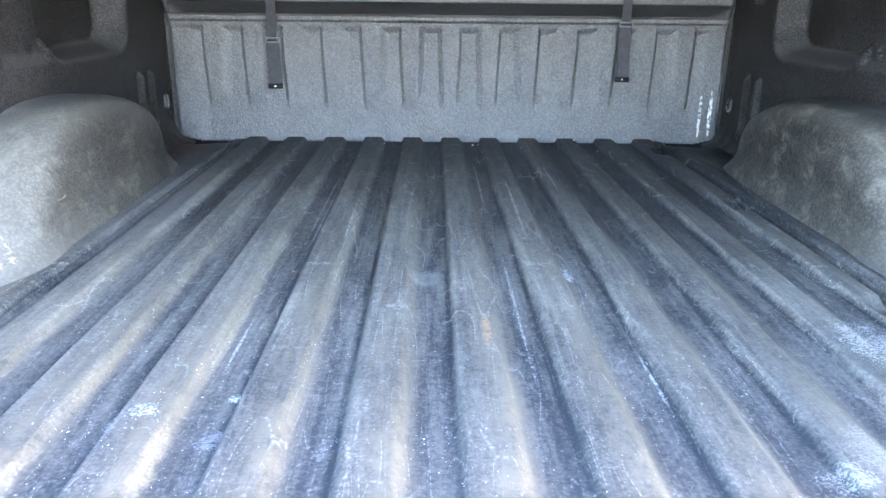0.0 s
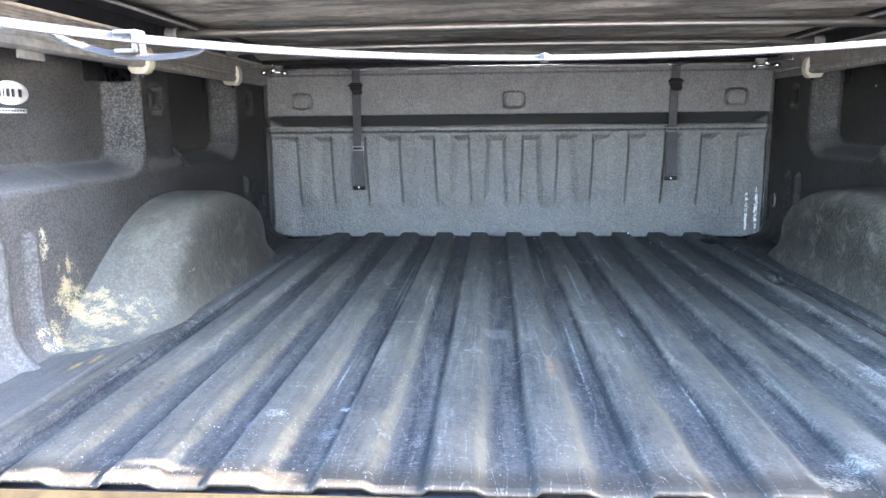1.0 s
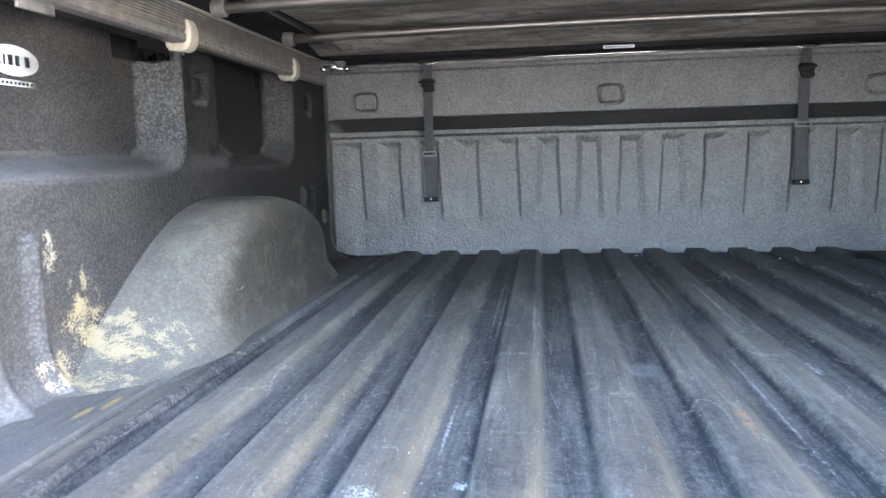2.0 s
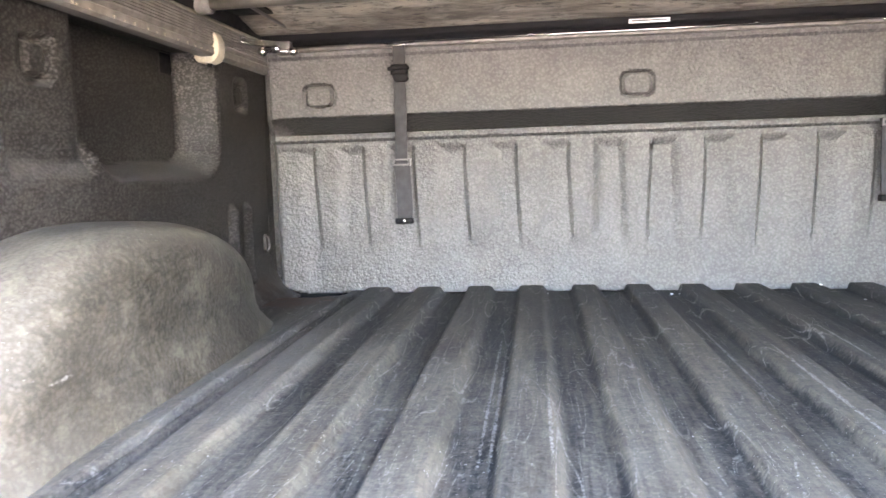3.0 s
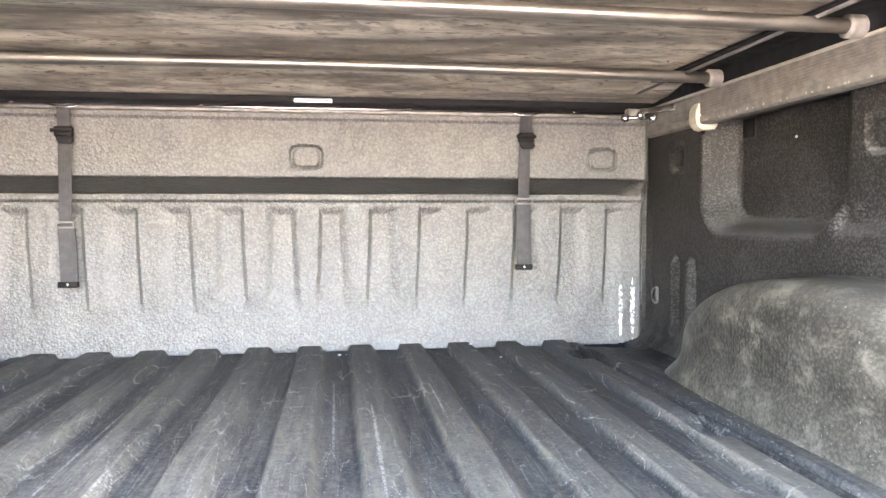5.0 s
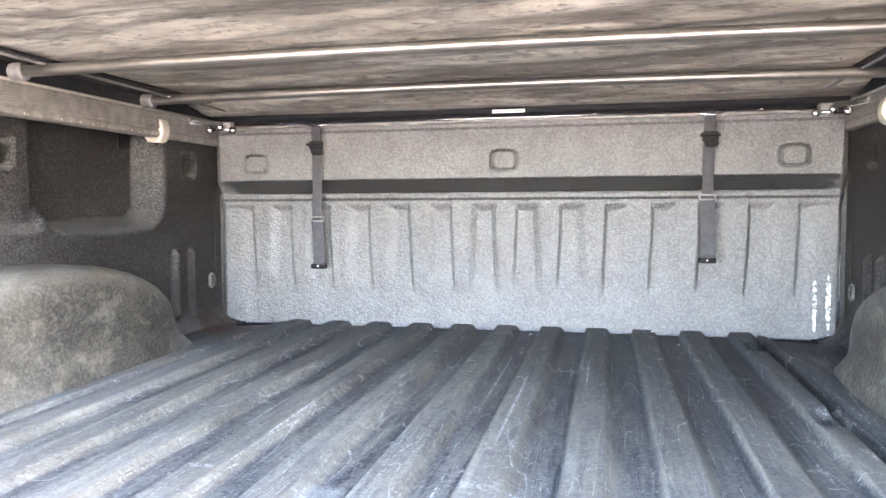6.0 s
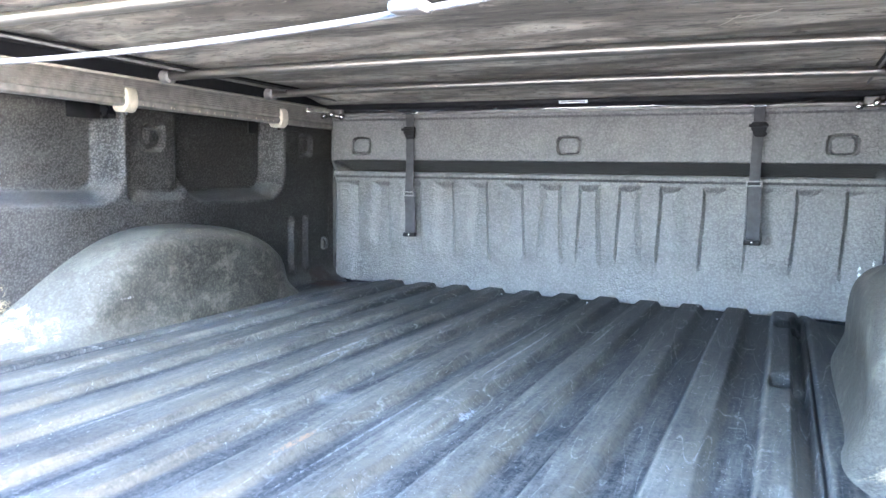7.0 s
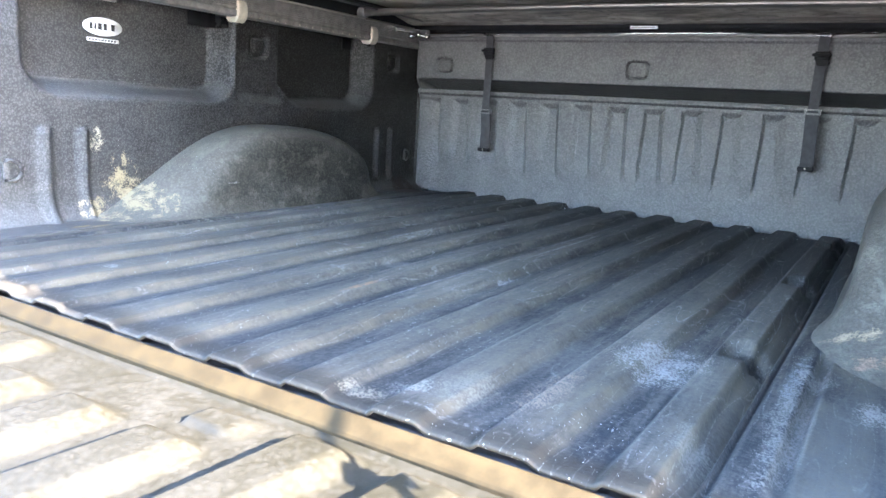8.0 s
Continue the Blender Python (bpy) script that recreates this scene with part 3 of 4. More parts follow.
# ---- bed sides ----
def pocket_depth(y, z, a, b, near, far):
    """A pressed pocket with round lower corners, open at the top; its ends slope over near and far metres."""
    r, low = 0.085, 0.258
    qy = np.abs(y - (a + b) / 2) - (b - a) / 2 + r
    qz = low + r - z
    inside = r - np.where((qy > 0) & (qz > 0), np.hypot(np.maximum(qy, 0), np.maximum(qz, 0)), np.maximum(qy, qz))
    across = near + (far - near) * smooth(a + 0.05, b - 0.10, y)
    low_slope = 0.055
    mix = smooth(0.0, 0.06, z - low)
    return smooth(0.0, 1.0, inside / (low_slope * (1 - mix) + across * mix))


def side_depth(y, z):
    """How far the side stands out of its main plane, towards the inside."""
    d = np.zeros_like(y)
    rear_pocket = pocket_depth(y, z, 0.885, 1.459, 0.045, 0.038)
    front_pocket = pocket_depth(y, z, 1.630, 2.055, 0.014, 0.036)
    d -= 0.076 * (rear_pocket + front_pocket)
    # a shallow flat between the pockets
    d -= 0.019 * smooth(1.462, 1.474, y) * (1 - smooth(1.632, 1.640, y)) * smooth(0.262, 0.305, z)
    # pressed squares
    for cy, cz in ((1.560, 0.424), (2.160, 0.430)):
        q = np.maximum(np.abs(y - cy) / 0.030, np.abs(z - cz) / 0.030)
        q = 0.6 * q + 0.4 * np.sqrt(((y - cy) / 0.030) ** 2 + ((z - cz) / 0.030) ** 2)
        d -= 0.011 * (1 - smooth(0.10, 0.26, np.abs(q - 0.90))) * 1.5 + 0.004 * (1 - smooth(0.8, 0.95, q))
    # upright stiffening ribs
    for c, w, low, high, out in ((0.930, 0.011, -0.05, 0.205, 0.016), (1.016, 0.009, -0.05, 0.205, 0.014), (2.085, 0.008, 0.05, 0.215, 0.016), (2.160, 0.008, 0.05, 0.215, 0.016)):
        d += out * (1 - smooth(w * 0.5, w * 1.7, np.abs(y - c))) * window(z, low, high - 0.02, 0.02)
    # small dimples in the ledge
    d += 0.010 * np.exp(-(((y - 1.165) / 0.016) ** 2 + ((z - 0.290) / 0.016) ** 2))
    d += 0.009 * np.exp(-(((y - 1.598) / 0.010) ** 2 + ((z - 0.307) / 0.010) ** 2))
    d -= 0.006 * np.exp(-(((y - 1.045) / 0.010) ** 2 + ((z - 0.300) / 0.014) ** 2))
    # foot turns into the floor
    r = 0.075
    t = np.clip((r - z) / (r + 0.012), 0, 0.985)
    d += 0.95 * r * (1 - np.sqrt(1 - t * t))
    d += 0.0015 * np.sin(4 * y + 2) * np.sin(7 * z + 1)
    return d


def slot_hole(y, z):
    return (((y > 1.366) & (y < 1.448)) | ((y > 1.978) & (y < 2.020))) & (z > 0.462) & (z < 0.496)


def bed_side(side, material):
    ys = np.arange(REAR, FRONT + 0.022, 0.007)
    zs = np.concatenate([np.linspace(-0.012, 0.05, 16)[:-1], np.arange(0.05, RAIL + 0.004, 0.0065)])

    def f(U, V):
        return side * (SIDE - side_depth(U, V)), U, V
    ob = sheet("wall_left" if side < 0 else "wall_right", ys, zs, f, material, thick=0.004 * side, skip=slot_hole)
    tagged(ob, "dark pebbled liner-coated bed side with pressed pockets" + (", cream stains low down" if side < 0 else ""), "truck bed side", kind="structure")
    if side > 0:
        part("chip", ball((0.8885, 1.84, 0.445), 0.003, (0.5, 1.4, 0.8)), MAT_WHITE, ob, "small white chip")
    # outer skin, joined by the rail cap
    for name, y0, y1, top in (("outer_skin", REAR + 0.036, FRONT + 0.06, 0.50), ("outer_corner", REAR - 0.006, REAR + 0.034, 0.45)):
        skin = [(side * 0.915, -0.30), (side * 0.985, -0.28), (side * 1.0, 0.10), (side * 0.985, top - 0.09), (side * 0.955, top), (side * 0.93, top), (side * 0.93, -0.28)]
        part(name, extruded(skin, y0, y1, "y", 0.004), MAT_PAINT, ob, "dark painted outer panel")
    bm = extruded([(side * 0.965, RAIL - 0.01), (side * 0.965, 0.535), (side * 0.95, 0.548), (side * 0.815, 0.548), (side * 0.803, 0.540), (side * 0.803, RAIL - 0.008), (side * 0.810, RAIL - 0.008), (side * 0.815, RAIL)], REAR + 0.028, FRONT + 0.06, "y", 0.002)
    part("rail_cap", bm, MAT_WALL, ob)
    # rear post that closes the side
    bm = box(min(side * 0.815, side * 0.93), max(side * 0.815, side * 0.93), REAR - 0.006, REAR + 0.030, -0.28, 0.450, 0.006)
    part("rear_post", bm, MAT_WALL, ob)


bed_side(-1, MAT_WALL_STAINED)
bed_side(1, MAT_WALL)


def wheel_arch(side):
    """The bulge over the wheel: a steep front, a long rear slope that runs out onto the floor."""
    cy, high = 1.555, 0.213

    def f(U, V):
        c = np.clip((U - cy) / np.where(U < cy, 0.600, 0.405), -1, 1)
        a = np.abs(c) ** np.where(U < cy, 1.25, 1.10)
        crest = high * np.sqrt(1 - a * a) ** np.where(U < cy, 5.2, 0.96)
        wide = (0.143 + 0.014 * smooth(1.42, 1.12, U)) * np.where(U < cy, 1.0, (1 - np.clip(c, 0, 1) ** 4 + 1e-9) ** 0.25)
        n = 2.2 + 3.8 * smooth(1.15, 1.50, U)
        q = 1.0 + 5.0 * smooth(1.05, 1.50, U)
        across = np.sin(V) ** (2 / n)
        up = np.cos(V) ** (2 / q)
        dent = 0.002 * np.sin(9 * U + 3 * V) * np.sin(V) * np.cos(V)
        low = 1 - 0.55 * smooth(1.40, 1.02, U) * np.sin(V)
        z = -0.0125 + (crest * low + 0.0125) * up + dent
        skirt = np.clip(1 - (z + 0.003) / 0.075, 0, 1) ** 3
        return side * (0.818 - (wide - 0.004) * across - (0.026 + 0.004 * smooth(1.30, 1.05, U)) * skirt * across), U + 0.055 * skirt * smooth(1.80, 1.97, U), z - 0.010 * np.clip(skirt - 0.8, 0, 1)
    ys = np.concatenate([np.linspace(0.94, 1.90, 80)[:-1], 1.96 - 0.06 * (1 - np.linspace(0, 1, 16)) ** 2])
    ob = sheet("wheel_arch", ys, np.linspace(0.0, math.pi / 2, 34), f, MAT_ARCH_LEFT if side < 0 else MAT_ARCH_RIGHT)
    tagged(ob, "dusty rounded wheel arch bulging from the bed side", "wheel arch", "wheel arches", "structure")


wheel_arch(-1)
wheel_arch(1)


# ---- headboard ----
FLUTE = 0.1128


def panel_out(x, z):
    """How far the headboard stands out towards the rear."""
    ends = 1 - smooth(0.766, 0.796, np.abs(x))
    # the box section above overhangs; its underside slopes back to the lip of the lower panel
    under = 0.018 - (0.024 + 0.090 * ends) * (0.389 - z) / 0.0365
    d = np.where(z > 0.389, 0.018, np.where(z > 0.3525, under, -0.003))
    d += 0.006 * window(z, 0.340, 0.350, 0.007)
    # tongues that run down from the lip and die away; the panel between them lies deeper
    k = np.clip(np.round(x / FLUTE), -6, 6)
    u = (x - k * FLUTE) * np.where(k < 0, -1, 1)
    half = 0.0215 + 0.0075 * smooth(0.09, 0.30, z)
    # their outer flanks are steep, the inner ones long except near the middle
    inner = 0.009 + 0.009 * np.minimum(np.abs(k), 3)
    tongue = (1 - smooth(half - 0.003, half + 0.0055, u)) * smooth(-half - 0.004 - inner * 0.55, -half + 0.006 + inner * 0.2, u) * smooth(0.080, 0.150, z)
    tongue = np.maximum(tongue, smooth(0.302, 0.328, z))
    tongue = np.where(np.abs(x) > 6 * FLUTE + 0.03, np.maximum(tongue, smooth(6 * FLUTE + 0.03, 6 * FLUTE + 0.075, np.abs(x)) * 0.6), tongue)
    d -= np.where(z > 0.3525, 0, 0.0105 * (1 - tongue))
    # rounded squares pressed as rings
    for cx in (-0.684, 0.0, 0.688):
        px, pz = np.abs(x - cx) / 0.0345, np.abs(z - 0.434) / 0.0258
        q = (px ** 4 + pz ** 4) ** 0.25
        d -= 0.013 * (1 - smooth(0.04, 0.13, np.abs(q - 0.92)))
    # bottom corners and the edge flange
    d -= 0.014 * smooth(0.791, 0.807, np.abs(x))
    d += 0.004 * window(z, 0.520, 0.54, 0.006)
    return d


def headboard():
    xs = np.arange(-0.808, 0.8081, 0.0030)
    zs = np.arange(-0.020, 0.5321, 0.0030)

    def f(U, V):
        return U, FRONT - panel_out(U, V), V

    def corner(u, v):
        a = np.maximum(np.abs(u) - 0.705, 0) / 0.105
        b = np.maximum(0.034 - v, 0) / 0.043
        return (a * a + b * b) > 1.0
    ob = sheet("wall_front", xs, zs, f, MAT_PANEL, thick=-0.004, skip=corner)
    tagged(ob, "grey pebbled liner-coated headboard with vertical flutes", "truck headboard", kind="structure")
    part("rail_cap", box(-0.93, 0.93, FRONT - 0.0050, FRONT + 0.15, 0.534, 0.550, 0.003), MAT_WALL, ob)
    part("backing", box(-0.93, 0.93, FRONT + 0.128, FRONT + 0.145, -0.28, 0.545, 0.004), MAT_PAINT, ob)
    for side in (-1, 1):
        bm = extruded([(side * 0.801, FRONT + 0.126), (side * 0.801, FRONT + 0.016), (side * 0.812, FRONT + 0.014), (side * 0.815, FRONT - 0.010), (side * 0.823, FRONT - 0.014), (side * 0.85, FRONT - 0.014), (side * 0.85, FRONT + 0.126)], -0.012, 0.545, "z", 0.002)
        part("corner_seam", bm, MAT_WALL, ob)
        # black block added behind the headboard, standing in for its dark corner gap
        part("corner_filler", box(*sorted((side * 0.66, side * 0.813)), FRONT + 0.016, FRONT + 0.030, -0.065, 0.090, 0.003), MAT_DARK, ob, "black block added to darken the gap behind the lower corner")


headboard()


# ---- lowered tailgate ----
GATE_FIRST, GATE_PITCH, GATE_SLANT = 0.0365, 0.1188, 0.06


def gate_end(x):
    """The ribs stop short behind the handle, in the middle of the gate."""
    return np.where(np.abs(x) < 0.20, 0.470, 0.543)


def gate_rib(x, y):
    """Pressed ribs with a steep side and a long sloping side, dying away at their ends."""
    run = x - GATE_SLANT * (y - 0.45) - GATE_FIRST
    k = np.clip(np.floor(run / GATE_PITCH), -6, 5)
    d = run - k * GATE_PITCH
    end = gate_end(GATE_FIRST + k * GATE_PITCH)
    fade = smooth(0.02, 0.05, y) * (1 - smooth(end - 0.022, end + 0.004, y + 0.10 * np.maximum(d - 0.04, 0)))
    # a short second rib lies between the handle's recess and the hinge
    short = (1 - smooth(0.525, 0.541, y)) * smooth(0.488, 0.500, y) * ((k == 1) | (k == -2))
    return smooth(0.0, 0.0032, d) * (1 - smooth(0.046, 0.082, d)) * np.maximum(fade, 0.45 * short)


def gate_height(x, y):
    z = -0.0320 + 0.0125 * gate_rib(x, y)
    z += 0.0012 * np.sin(9 * x + 2) * np.sin(7 * y)
    return z + 0.003 * smooth(0.548, 0.556, y)


def tailgate():
    ob = thing("tailgate", "lowered tailgate with slanting ribs, dusty tan in full sun", "tailgate")
    xs = np.arange(-0.770, 0.7701, 0.0016)
    ys = np.linspace(0.0, 0.560, 130)

    def f(U, V):
        return U, V, gate_height(U, V)
    s = sheet("inner_panel", xs, ys, f, MAT_GATE, thick=-0.004)
    s.parent = ob
    part("frame", box(-0.770, 0.770, 0.0, 0.556, -0.105, -0.062, 0.006), MAT_PAINT, ob)
    part("hinge_edge", extruded([(0.5560, -0.080), (0.5560, -0.0250), (0.5580, -0.0220), (0.5760, -0.0106), (0.5787, -0.0110), (0.5785, -0.080)], -0.770, 0.770, "x", 0.0008), MAT_GATE_EDGE, ob, "tan hinge edge")


tailgate()


def gate_cable():
    """The stay that carries the lowered tailgate; its shadow falls across the gate."""
    ob = thing("tailgate_cable", "black steel tailgate stay cable", "cable")
    a, b = Vector((0.800, 0.612, 0.262)), Vector((0.788, 0.312, -0.020))
    part("cable", tube([a.lerp(b, k / 12) for k in range(13)], 0.0038, 8), MAT_DARK, ob)
    part("swage", tube([a.lerp(b, 0.30), a.lerp(b, 0.36)], 0.011, 10), MAT_DARK, ob)
    part("upper_eye", box(0.794, 0.812, 0.598, 0.628, 0.248, 0.278, 0.003), MAT_DARK, ob)
    part("lower_eye", box(0.776, 0.800, 0.288, 0.333, -0.040, -0.006, 0.003), MAT_DARK, ob)


gate_cable()


def bed_sill():
    # unseen plate, added so that no light leaks in under the front corners
    pan = part("pan", box(-0.815, 0.815, 2.20, FRONT + 0.127, -0.080, -0.060, 0.003), MAT_DARK)
    tagged(pan, "black plate added below the front corners to stop light", "underbody pan", kind="structure")
    ob = part("sill", box(-0.80, 0.80, REAR + 0.010, REAR + 0.05, -0.20, -0.0185, 0.003), MAT_SILL)
    tagged(ob, "dark rear sill under the bed floor edge", "sill", kind="structure")


bed_sill()


# ---- the soft cover over the bed ----
COVER_REAR = 0.578


def bed_cover():
    rng = random.Random(4)
    ob = thing("bed_cover", "weathered tan and black soft cover stretched over bows", "bed cover")
    xs = np.linspace(-0.800, 0.800, 90)
    ys = np.linspace(COVER_REAR, 2.285, 150)

    def f(U, V):
        sag = 0.004 * np.cos((V - 0.985) / 0.385 * 2 * math.pi) * np.cos(U * 1.8)
        wrinkle = 0.0022 * np.sin(46 * V + 3.0 * np.sin(2.2 * U)) * np.sin(5 * U + 9 * V) + 0.0012 * np.sin(17 * U + 80 * V)
        dip = smooth(1.98, 2.235, V)
        edge = 0.612 + 0.087 * np.maximum(0.20 - U, 0) + 0.24 * smooth(-0.46, -0.74, U)
        return U, edge + (V - COVER_REAR) * (2.285 - edge) / (2.285 - COVER_REAR), COVER + (sag + wrinkle) * (1 - 0.7 * dip) - 0.030 * dip
    s = sheet("vinyl_sheet", xs, ys, f, MAT_VINYL, thick=0.002)
    s.parent = ob
    # front header
    part("header_bar", extruded([(2.243, 0.563), (2.243, 0.551), (2.248, 0.5455), (2.264, 0.5405), (2.300, 0.543), (2.300, 0.563)], -0.793, 0.793, "x", 0.002), MAT_DARK, ob, "black front header bar")
    part("header_trim", tube([(-0.775, 2.264, 0.5395), (0.775, 2.264, 0.5395)], 0.0035, 8), MAT_CHROME, ob, "thin bright trim strip")
    part("seal", extruded([(2.268, 0.552), (2.268, 0.531), (2.288, 0.528), (2.294, 0.534), (2.294, 0.552)], -0.801, 0.801, "x", 0.002), MAT_ALLOY, ob)
    for side in (-1, 1):
        # rail: an extrusion with fine grooves on its inner face
        grooves = []
        for g in range(7):
            z = 0.512 + 0.005 * g
            grooves += [(side * 0.7970, z), (side * 0.7970, z + 0.003), (side * 0.7995, z + 0.0035), (side * 0.7995, z + 0.0045)]
        profile = [(side * 0.8240, 0.553), (side * 0.8240, 0.488), (side * 0.8030, 0.488), (side * 0.7970, 0.492), (side * 0.7970, 0.503), (side * 0.8010, 0.506)] + grooves + [(side * 0.7970, 0.549), (side * 0.8030, 0.556), (side * 0.8210, 0.556)]
        part("side_rail", extruded(profile, 0.615, 2.296, "y"), MAT_ALLOY, ob, "grooved dull aluminium rail", shade=False)
        part("rail_edge", tube([(side * 0.7975, 0.620, 0.5525), (side * 0.7975, 2.29, 0.5525)], 0.0030, 8), MAT_CLAMP, ob, "pale edge along the rail's top")
        bm = bmesh.new()
        for k in range(16):
            y, w = 1.50 + 0.032 * k + rng.uniform(-0.016, 0.016), rng.uniform(0.0015, 0.005)
            box(*sorted((side * 0.7962, side * 0.7985)), y, y + w, 0.4925, 0.4945 + rng.uniform(0, 0.003), bm=bm)
        crumbs = part("crumbs", bm, MAT_CLAMP, ob, "crumbs of pale dirt along the rail's foot")
        crumbs["kind"] = "stuff"
        part("side_seal", extruded([(side * 0.8050, 0.587), (side * 0.8050, 0.552), (side * 0.7960, 0.552), (side * 0.7940, 0.582), (side * 0.7200, 0.582), (side * 0.7200, 0.587)], 0.625 if side > 0 else 0.86, 2.296, "y", 0.001), MAT_DARK, ob, "black edge strip")
        part("edge_wire", tube([(side * 0.722, 0.90, 0.5805), (side * 0.722, 2.27, 0.5695)], 0.0032, 8), MAT_ALLOY, ob, "thin pale rod along the cover's hem")
    for y in (0.975, 1.555, 1.945):
        bow = part("bow", tube([(x, y, 0.566 + 0.006 * math.cos(x / 0.790 * math.pi / 2)) for x in np.linspace(-0.790, 0.790, 22)], 0.0125, 14, flat=0.85), MAT_BOW, ob, "round metal cross bow")
        for side in (-1, 1):
            a, b = sorted((side * 0.7700, side * 0.8080))
            part("bow_socket", tube([(a, y, 0.566), (a + 0.006, y, 0.566), (b - 0.006, y, 0.566), (b, y, 0.566)], 0.0165, 14), MAT_ALLOY, bow, "grey plastic end socket")
    for x in (-0.60, -0.22, 0.23, 0.61):
        part("screw", ball((x, 2.2605, 0.5415), 0.0042, (1.4, 0.8, 0.6)), MAT_CHROME, ob)
    for a, b in (((0.455, 1.468), (0.492, 1.402)), ((0.470, 1.420), (0.545, 1.395)), ((0.500, 1.440), (0.548, 1.380)), ((0.480, 1.452), (0.515, 1.448))):
        part("scuff", ribbon([(a[0] + (b[0] - a[0]) * q, a[1] + (b[1] - a[1]) * q + 0.004 * math.sin(5 * q), COVER - 0.0075) for q in np.linspace(0, 1, 8)], (0.4, 0.9, 0), 0.0022, 0.0006), MAT_CLAMP, ob, "pale scratch on the cover")
    part("bracket", box(-0.817, -0.812, 1.035, 1.105, 0.474, 0.489, 0.001), MAT_ALLOY, ob, "small grey bracket under the rail")
    part("label_plate", box(-0.023, 0.058, 2.2415, 2.2440, 0.5490, 0.5575, 0.0008), MAT_WHITE, ob, "small white label with fine print")
    part("label_print", box(-0.017, 0.052, 2.2408, 2.2420, 0.5524, 0.5542), MAT_INK, ob, "line of print too small to read")


bed_cover()


# ---- clamps that hold the cover's rails ----
def clamp():
    ob = thing("clamp", "yellowed white plastic clamp hooked under the bed rail", "clamp", "cover clamps")
    hook = [(-0.018, -0.004), (-0.012, -0.012), (0.012, -0.014), (0.021, -0.011), (0.028, -0.002), (0.031, 0.012), (0.030, 0.026), (0.025, 0.038), (0.016, 0.046), (0.009, 0.046), (0.008, 0.040), (0.014, 0.035), (0.018, 0.024), (0.018, 0.010), (0.014, 0.002), (0.004, 0.000), (-0.006, 0.003), (-0.010, 0.010), (-0.018, 0.010)]
    part("hook", extruded(hook, -0.015, 0.015, "y", 0.002), MAT_CLAMP, ob)
    part("bolt", tube([(0.006, 0, -0.020), (0.006, 0, 0.010)], 0.006, 8), MAT_CHROME, ob, "dull metal bolt")
    part("pad", box(-0.022, -0.004, -0.020, 0.020, 0.003, 0.012, 0.002), MAT_CLAMP, ob)
    return ob


first = clamp()
first.matrix_basis = pose(-0.819, 1.456, 0.488)
copy_thing(first, pose(-0.819, 2.022, 0.490))
copy_thing(first, pose(0.819, 2.040, 0.490, 0, 0, 180))


def pocket(side, y0, y1):
    """A black box that stands in for the dark hollow behind an opening."""
    a, b = sorted((side * 0.900, side * 0.928))
    ob = part("hollow", box(a, b, y0, y1, 0.44, 0.50), MAT_DARK)
    tagged(ob, "black box standing in for the dark hollow behind the slot", "hollow", kind="structure")


for side in (-1, 1):
    pocket(side, 1.34, 1.46)
    pocket(side, 1.95, 2.04)


# ---- hanging straps in front of the headboard ----
def hanging_strap(x, lower, end, lean):
    ob = thing("hanging_strap", "grey webbing strap with black buckles hanging before the headboard", "strap", "hanging straps")
    y = 2.258
    part("hanger", tube([(x - 0.045, y + 0.006, 0.541), (x - 0.012, y, 0.532), (x + 0.012, y, 0.532), (x + 0.045, y + 0.006, 0.541)], 0.0022, 6), MAT_CHROME, ob, "thin wire hanger")
    pts = [(x + lean * s, y + 0.004 * math.sin(4 * s) + 0.010 * s, 0.536 + (lower - 0.536) * s) for s in np.linspace(0, 1, 16)]
    part("upper_webbing", ribbon(pts, (1, 0, 0), 0.026, 0.0025), MAT_STRAP, ob)
    pts = [(x + lean + 0.004 * s, y + 0.010 + 0.006 * math.sin(3 * s), lower + 0.006 + (end - lower - 0.006) * s) for s in np.linspace(0, 1, 12)]
    part("lower_webbing", ribbon(pts, (1, 0.06, 0), 0.034, 0.005), MAT_STRAP, ob, "doubled lower length")
    buckle = part("top_buckle", box(x - 0.018, x + 0.018, y - 0.007, y + 0.007, 0.470, 0.492, 0.003), MAT_DARK, ob, "black plastic adjuster")
    part("lever", box(x - 0.024, x + 0.022, y - 0.011, y - 0.003, 0.479, 0.487, 0.0025), MAT_DARK, buckle)
    part("tongue", extruded([(x - 0.015, 0.471), (x + 0.015, 0.471), (x + 0.020, 0.462), (x + 0.014, 0.455), (x - 0.008, 0.455), (x - 0.013, 0.462)], y - 0.006, y + 0.005, "y", 0.0015), MAT_DARK, buckle)
    bm = box(x + lean - 0.018, x + lean + 0.018, y + 0.001, y + 0.016, lower - 0.003, lower + 0.001, 0.001)
    box(x + lean - 0.018, x + lean + 0.018, y + 0.001, y + 0.016, lower + 0.008, lower + 0.012, 0.001, bm=bm)
    box(x + lean - 0.020, x + lean - 0.016, y + 0.001, y + 0.016, lower - 0.003, lower + 0.012, 0.001, bm=bm)
    box(x + lean + 0.016, x + lean + 0.020, y + 0.001, y + 0.016, lower - 0.003, lower + 0.012, 0.001, bm=bm)
    part("slide", bm, MAT_SLIDE, ob, "pale metal slide loop")
    tip = part("end_clip", box(x + lean - 0.018, x + lean + 0.022, y + 0.002, y + 0.020, end - 0.008, end + 0.005, 0.003), MAT_DARK, ob, "black plastic end clip")
    part("rivet", ball((x + lean + 0.002, y + 0.002, end - 0.001), 0.004, (1, 0.5, 1)), MAT_CHROME, tip)


hanging_strap(-0.498, 0.281, 0.160, -0.003)
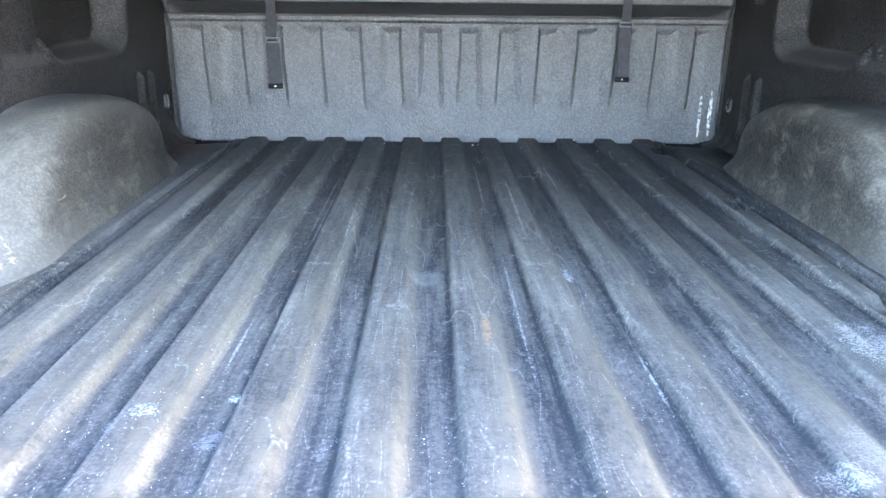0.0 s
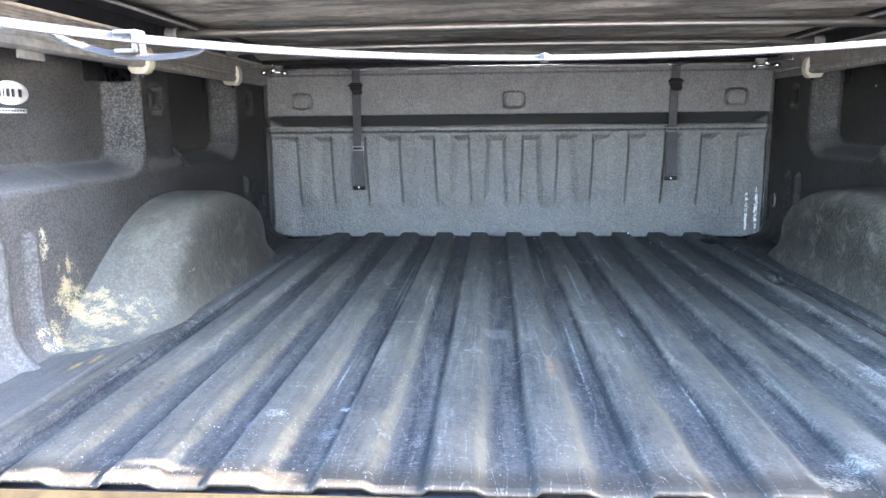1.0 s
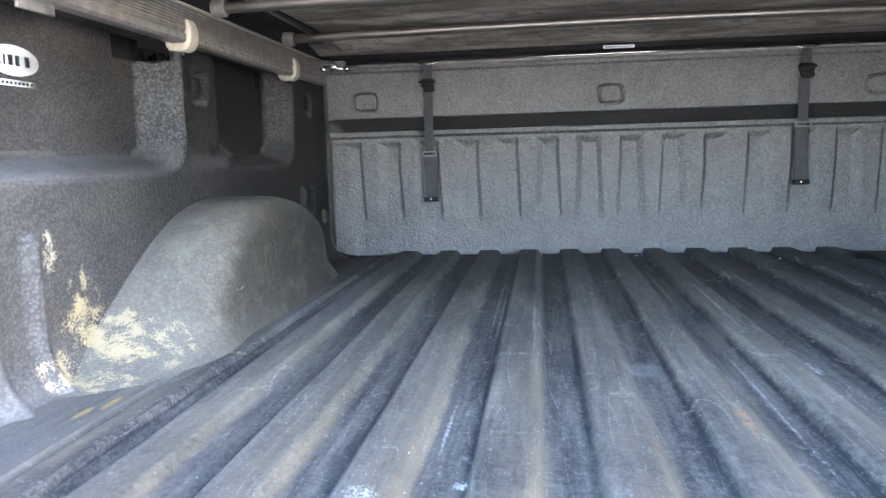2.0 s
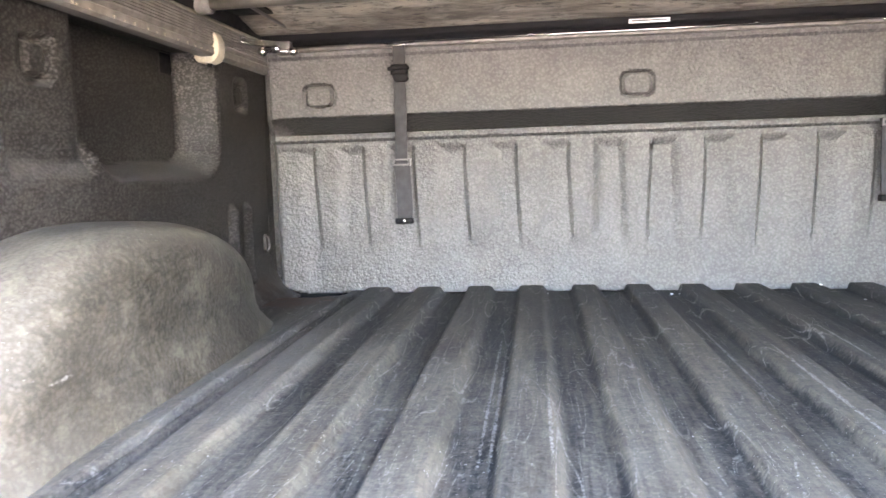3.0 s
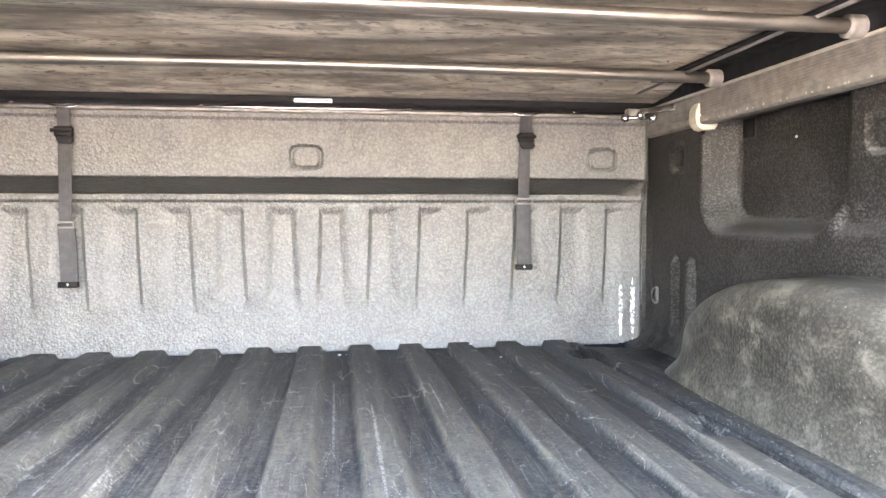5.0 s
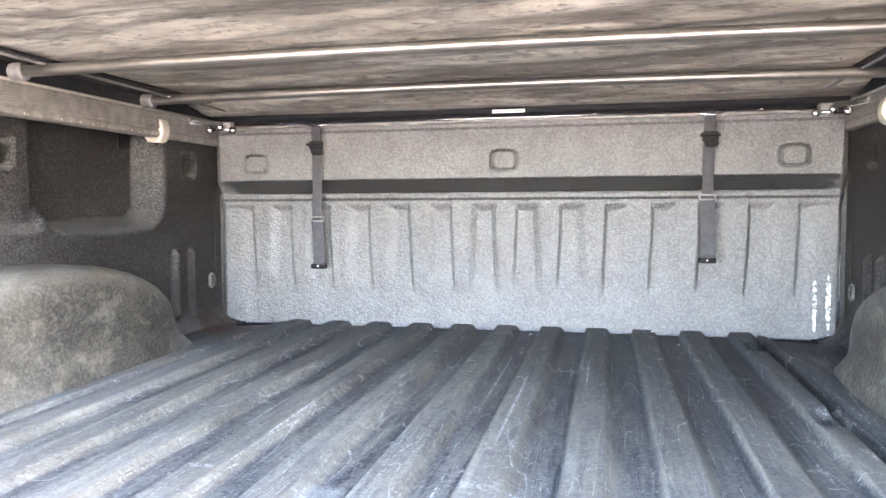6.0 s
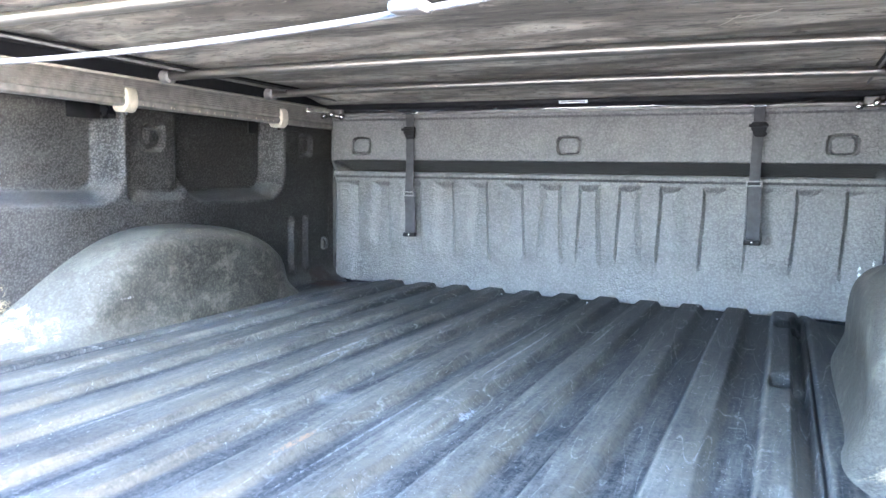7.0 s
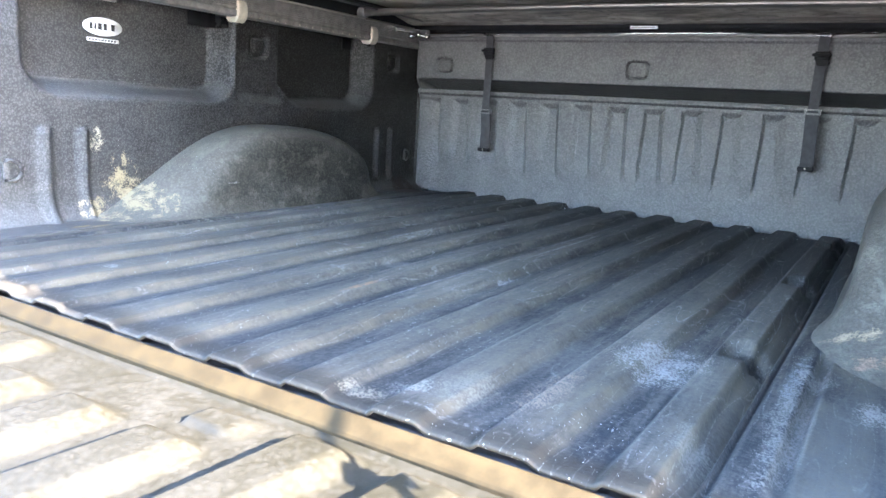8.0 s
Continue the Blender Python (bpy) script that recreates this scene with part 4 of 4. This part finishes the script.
hanging_strap(0.496, 0.332, 0.186, -0.004)


# ---- corner latches of the cover ----
def latch(side):
    ob = thing("latch", "silver cam latch with a long flat lever at the cover's corner", "latch", "cover latches")
    y = 2.225
    bar = [(side * 0.725, y + 0.004, 0.537), (side * 0.755, y - 0.004, 0.540), (side * 0.785, y - 0.030, 0.541), (side * 0.800, y - 0.085, 0.540)]
    part("lever", ribbon(bar, (0, 0.3, 1), 0.013, 0.005), MAT_CHROME, ob, "flat bright lever")
    part("block", box(min(side * 0.752, side * 0.722), max(side * 0.752, side * 0.722), y - 0.008, y + 0.014, 0.516, 0.546, 0.004), MAT_ALLOY, ob)
    for x, dz in ((0.778, 0.524), (0.748, 0.530), (0.712, 0.522)):
        bm = tube([(side * x, y - 0.012, dz), (side * x, y - 0.024, dz)], 0.0085, 12)
        ball((side * x, y - 0.024, dz), 0.0085, (1, 0.5, 1), bm=bm)
        part("knob", bm, MAT_CHROME, ob, "round bright knob")
    part("cross_pin", tube([(side * 0.780, y - 0.010, 0.526), (side * 0.708, y - 0.010, 0.523)], 0.0045, 10), MAT_CHROME, ob)


latch(-1)
latch(1)


# ---- white strap slung under the cover ----
def slung_line(x):
    return 0.426 + (0.11 if x > 0 else 0.14) * x * x


def slung_strap():
    ob = thing("slung_strap", "white cotton webbing strap slung across under the cover", "strap")
    y = 0.600

    def tilt(s):
        a = radians(62 - 34 * min(1.0, s * 1.8) + 5 * math.sin(11 * s))
        return (0, math.cos(a), math.sin(a))
    pts = [(x, y + 0.008 * math.sin(3 * x), slung_line(x)) for x in np.linspace(-0.752, 0.752, 60)]
    part("webbing", ribbon(pts, tilt, 0.0110, 0.0014), MAT_COTTON, ob)
    c = slung_line(-0.42)
    bm = box(-0.432, -0.409, y - 0.010, y + 0.010, c + 0.003, c + 0.0075, 0.0015)
    box(-0.432, -0.409, y - 0.010, y + 0.010, c - 0.0145, c - 0.0100, 0.0015, bm=bm)
    box(-0.414, -0.4085, y - 0.010, y + 0.010, c - 0.0145, c + 0.0075, 0.0015, bm=bm)
    part("buckle", bm, MAT_BUCKLE, ob, "white plastic cam buckle")
    tail = [(-0.50 + 0.165 * s, y - 0.004 + 0.003 * math.sin(5 * s), slung_line(-0.50 + 0.165 * s) - 0.016 * math.sin(math.pi * min(1.0, s * 1.04)) ** 0.6 - 0.001) for s in np.linspace(0, 1, 28)]
    part("tail", ribbon(tail, (0, 0.75, 0.66), 0.0085, 0.0016), MAT_COTTON, ob, "loose tail of webbing")
    bm = box(0.346, 0.369, y - 0.008, y + 0.008, slung_line(0.355) - 0.003, slung_line(0.355) + 0.004, 0.0025)
    part("buckle", bm, MAT_BUCKLE, ob, "small white buckle")
    part("knot", ball((-0.020, y, slung_line(0)), 0.005, (1.3, 0.9, 1.0)), MAT_COTTON, ob)
    for ends in (((-0.020, y, 0.426), (-0.022, y - 0.003, 0.421), (-0.024, y - 0.004, 0.416)),):
        part("thread", tube(ends, 0.0004, 5), MAT_COTTON, ob, "frayed thread")


slung_strap()


# ---- sticker on the bed side ----
def sticker():
    ob = thing("sticker", "white oval maker's sticker with dark bars on the bed side", "sticker", at=(-0.8905, 1.122, 0.424))
    bm = bmesh.new()
    rim = [(0.050 * math.cos(a), 0.0205 * math.sin(a)) for a in (2 * math.pi * k / 40 for k in range(40))]
    extruded(rim, -0.0002, 0.0010, "x", bm=bm)
    part("plate", bm, MAT_WHITE, ob, "white oval")
    bm = bmesh.new()
    for a, b in ((-0.033, -0.026), (-0.021, -0.017), (-0.012, -0.003), (0.002, 0.010), (0.021, 0.030)):
        box(0.0008, 0.0016, a, b, -0.007, 0.007, bm=bm)
    part("bars", bm, MAT_INK, ob, "dark bars in place of lettering")
    part("strip", box(-0.0002, 0.0008, -0.040, 0.040, -0.034, -0.026), MAT_WHITE, ob, "white strip below")
    bm = bmesh.new()
    for k in range(9):
        box(0.0006, 0.0014, -0.036 + 0.008 * k, -0.031 + 0.008 * k, -0.032, -0.028, bm=bm)
    part("strip_print", bm, MAT_INK, ob, "fine print too small to read")


sticker()


# ---- tie-down loops on the bed sides ----
def tie_down(side, y, z, size):
    ob = thing("tie_down", "black D-shaped tie-down loop on the bed side", "tie-down", "tie-downs", at=(side * (SIDE - 0.004), y, z))
    arc = [(0, -0.35 * size, size * 0.5)] + [(0, 0.45 * size * math.cos(a) - 0.05 * size, size * 0.5 * math.sin(a)) for a in np.linspace(math.pi / 2, -math.pi / 2, 12)] + [(0, -0.35 * size, -size * 0.5), (0, -0.35 * size, size * 0.5)]
    part("loop", tube(arc, size * 0.10, 8), MAT_WALL, ob)
    part("base", box(-0.003, 0.003, -size * 0.5, -size * 0.2, -size * 0.4, size * 0.4, 0.001), MAT_WALL, ob)


for side in (-1, 1):
    tie_down(side, 0.862, 0.110, 0.042)
    tie_down(side, 2.262, 0.115, 0.036)
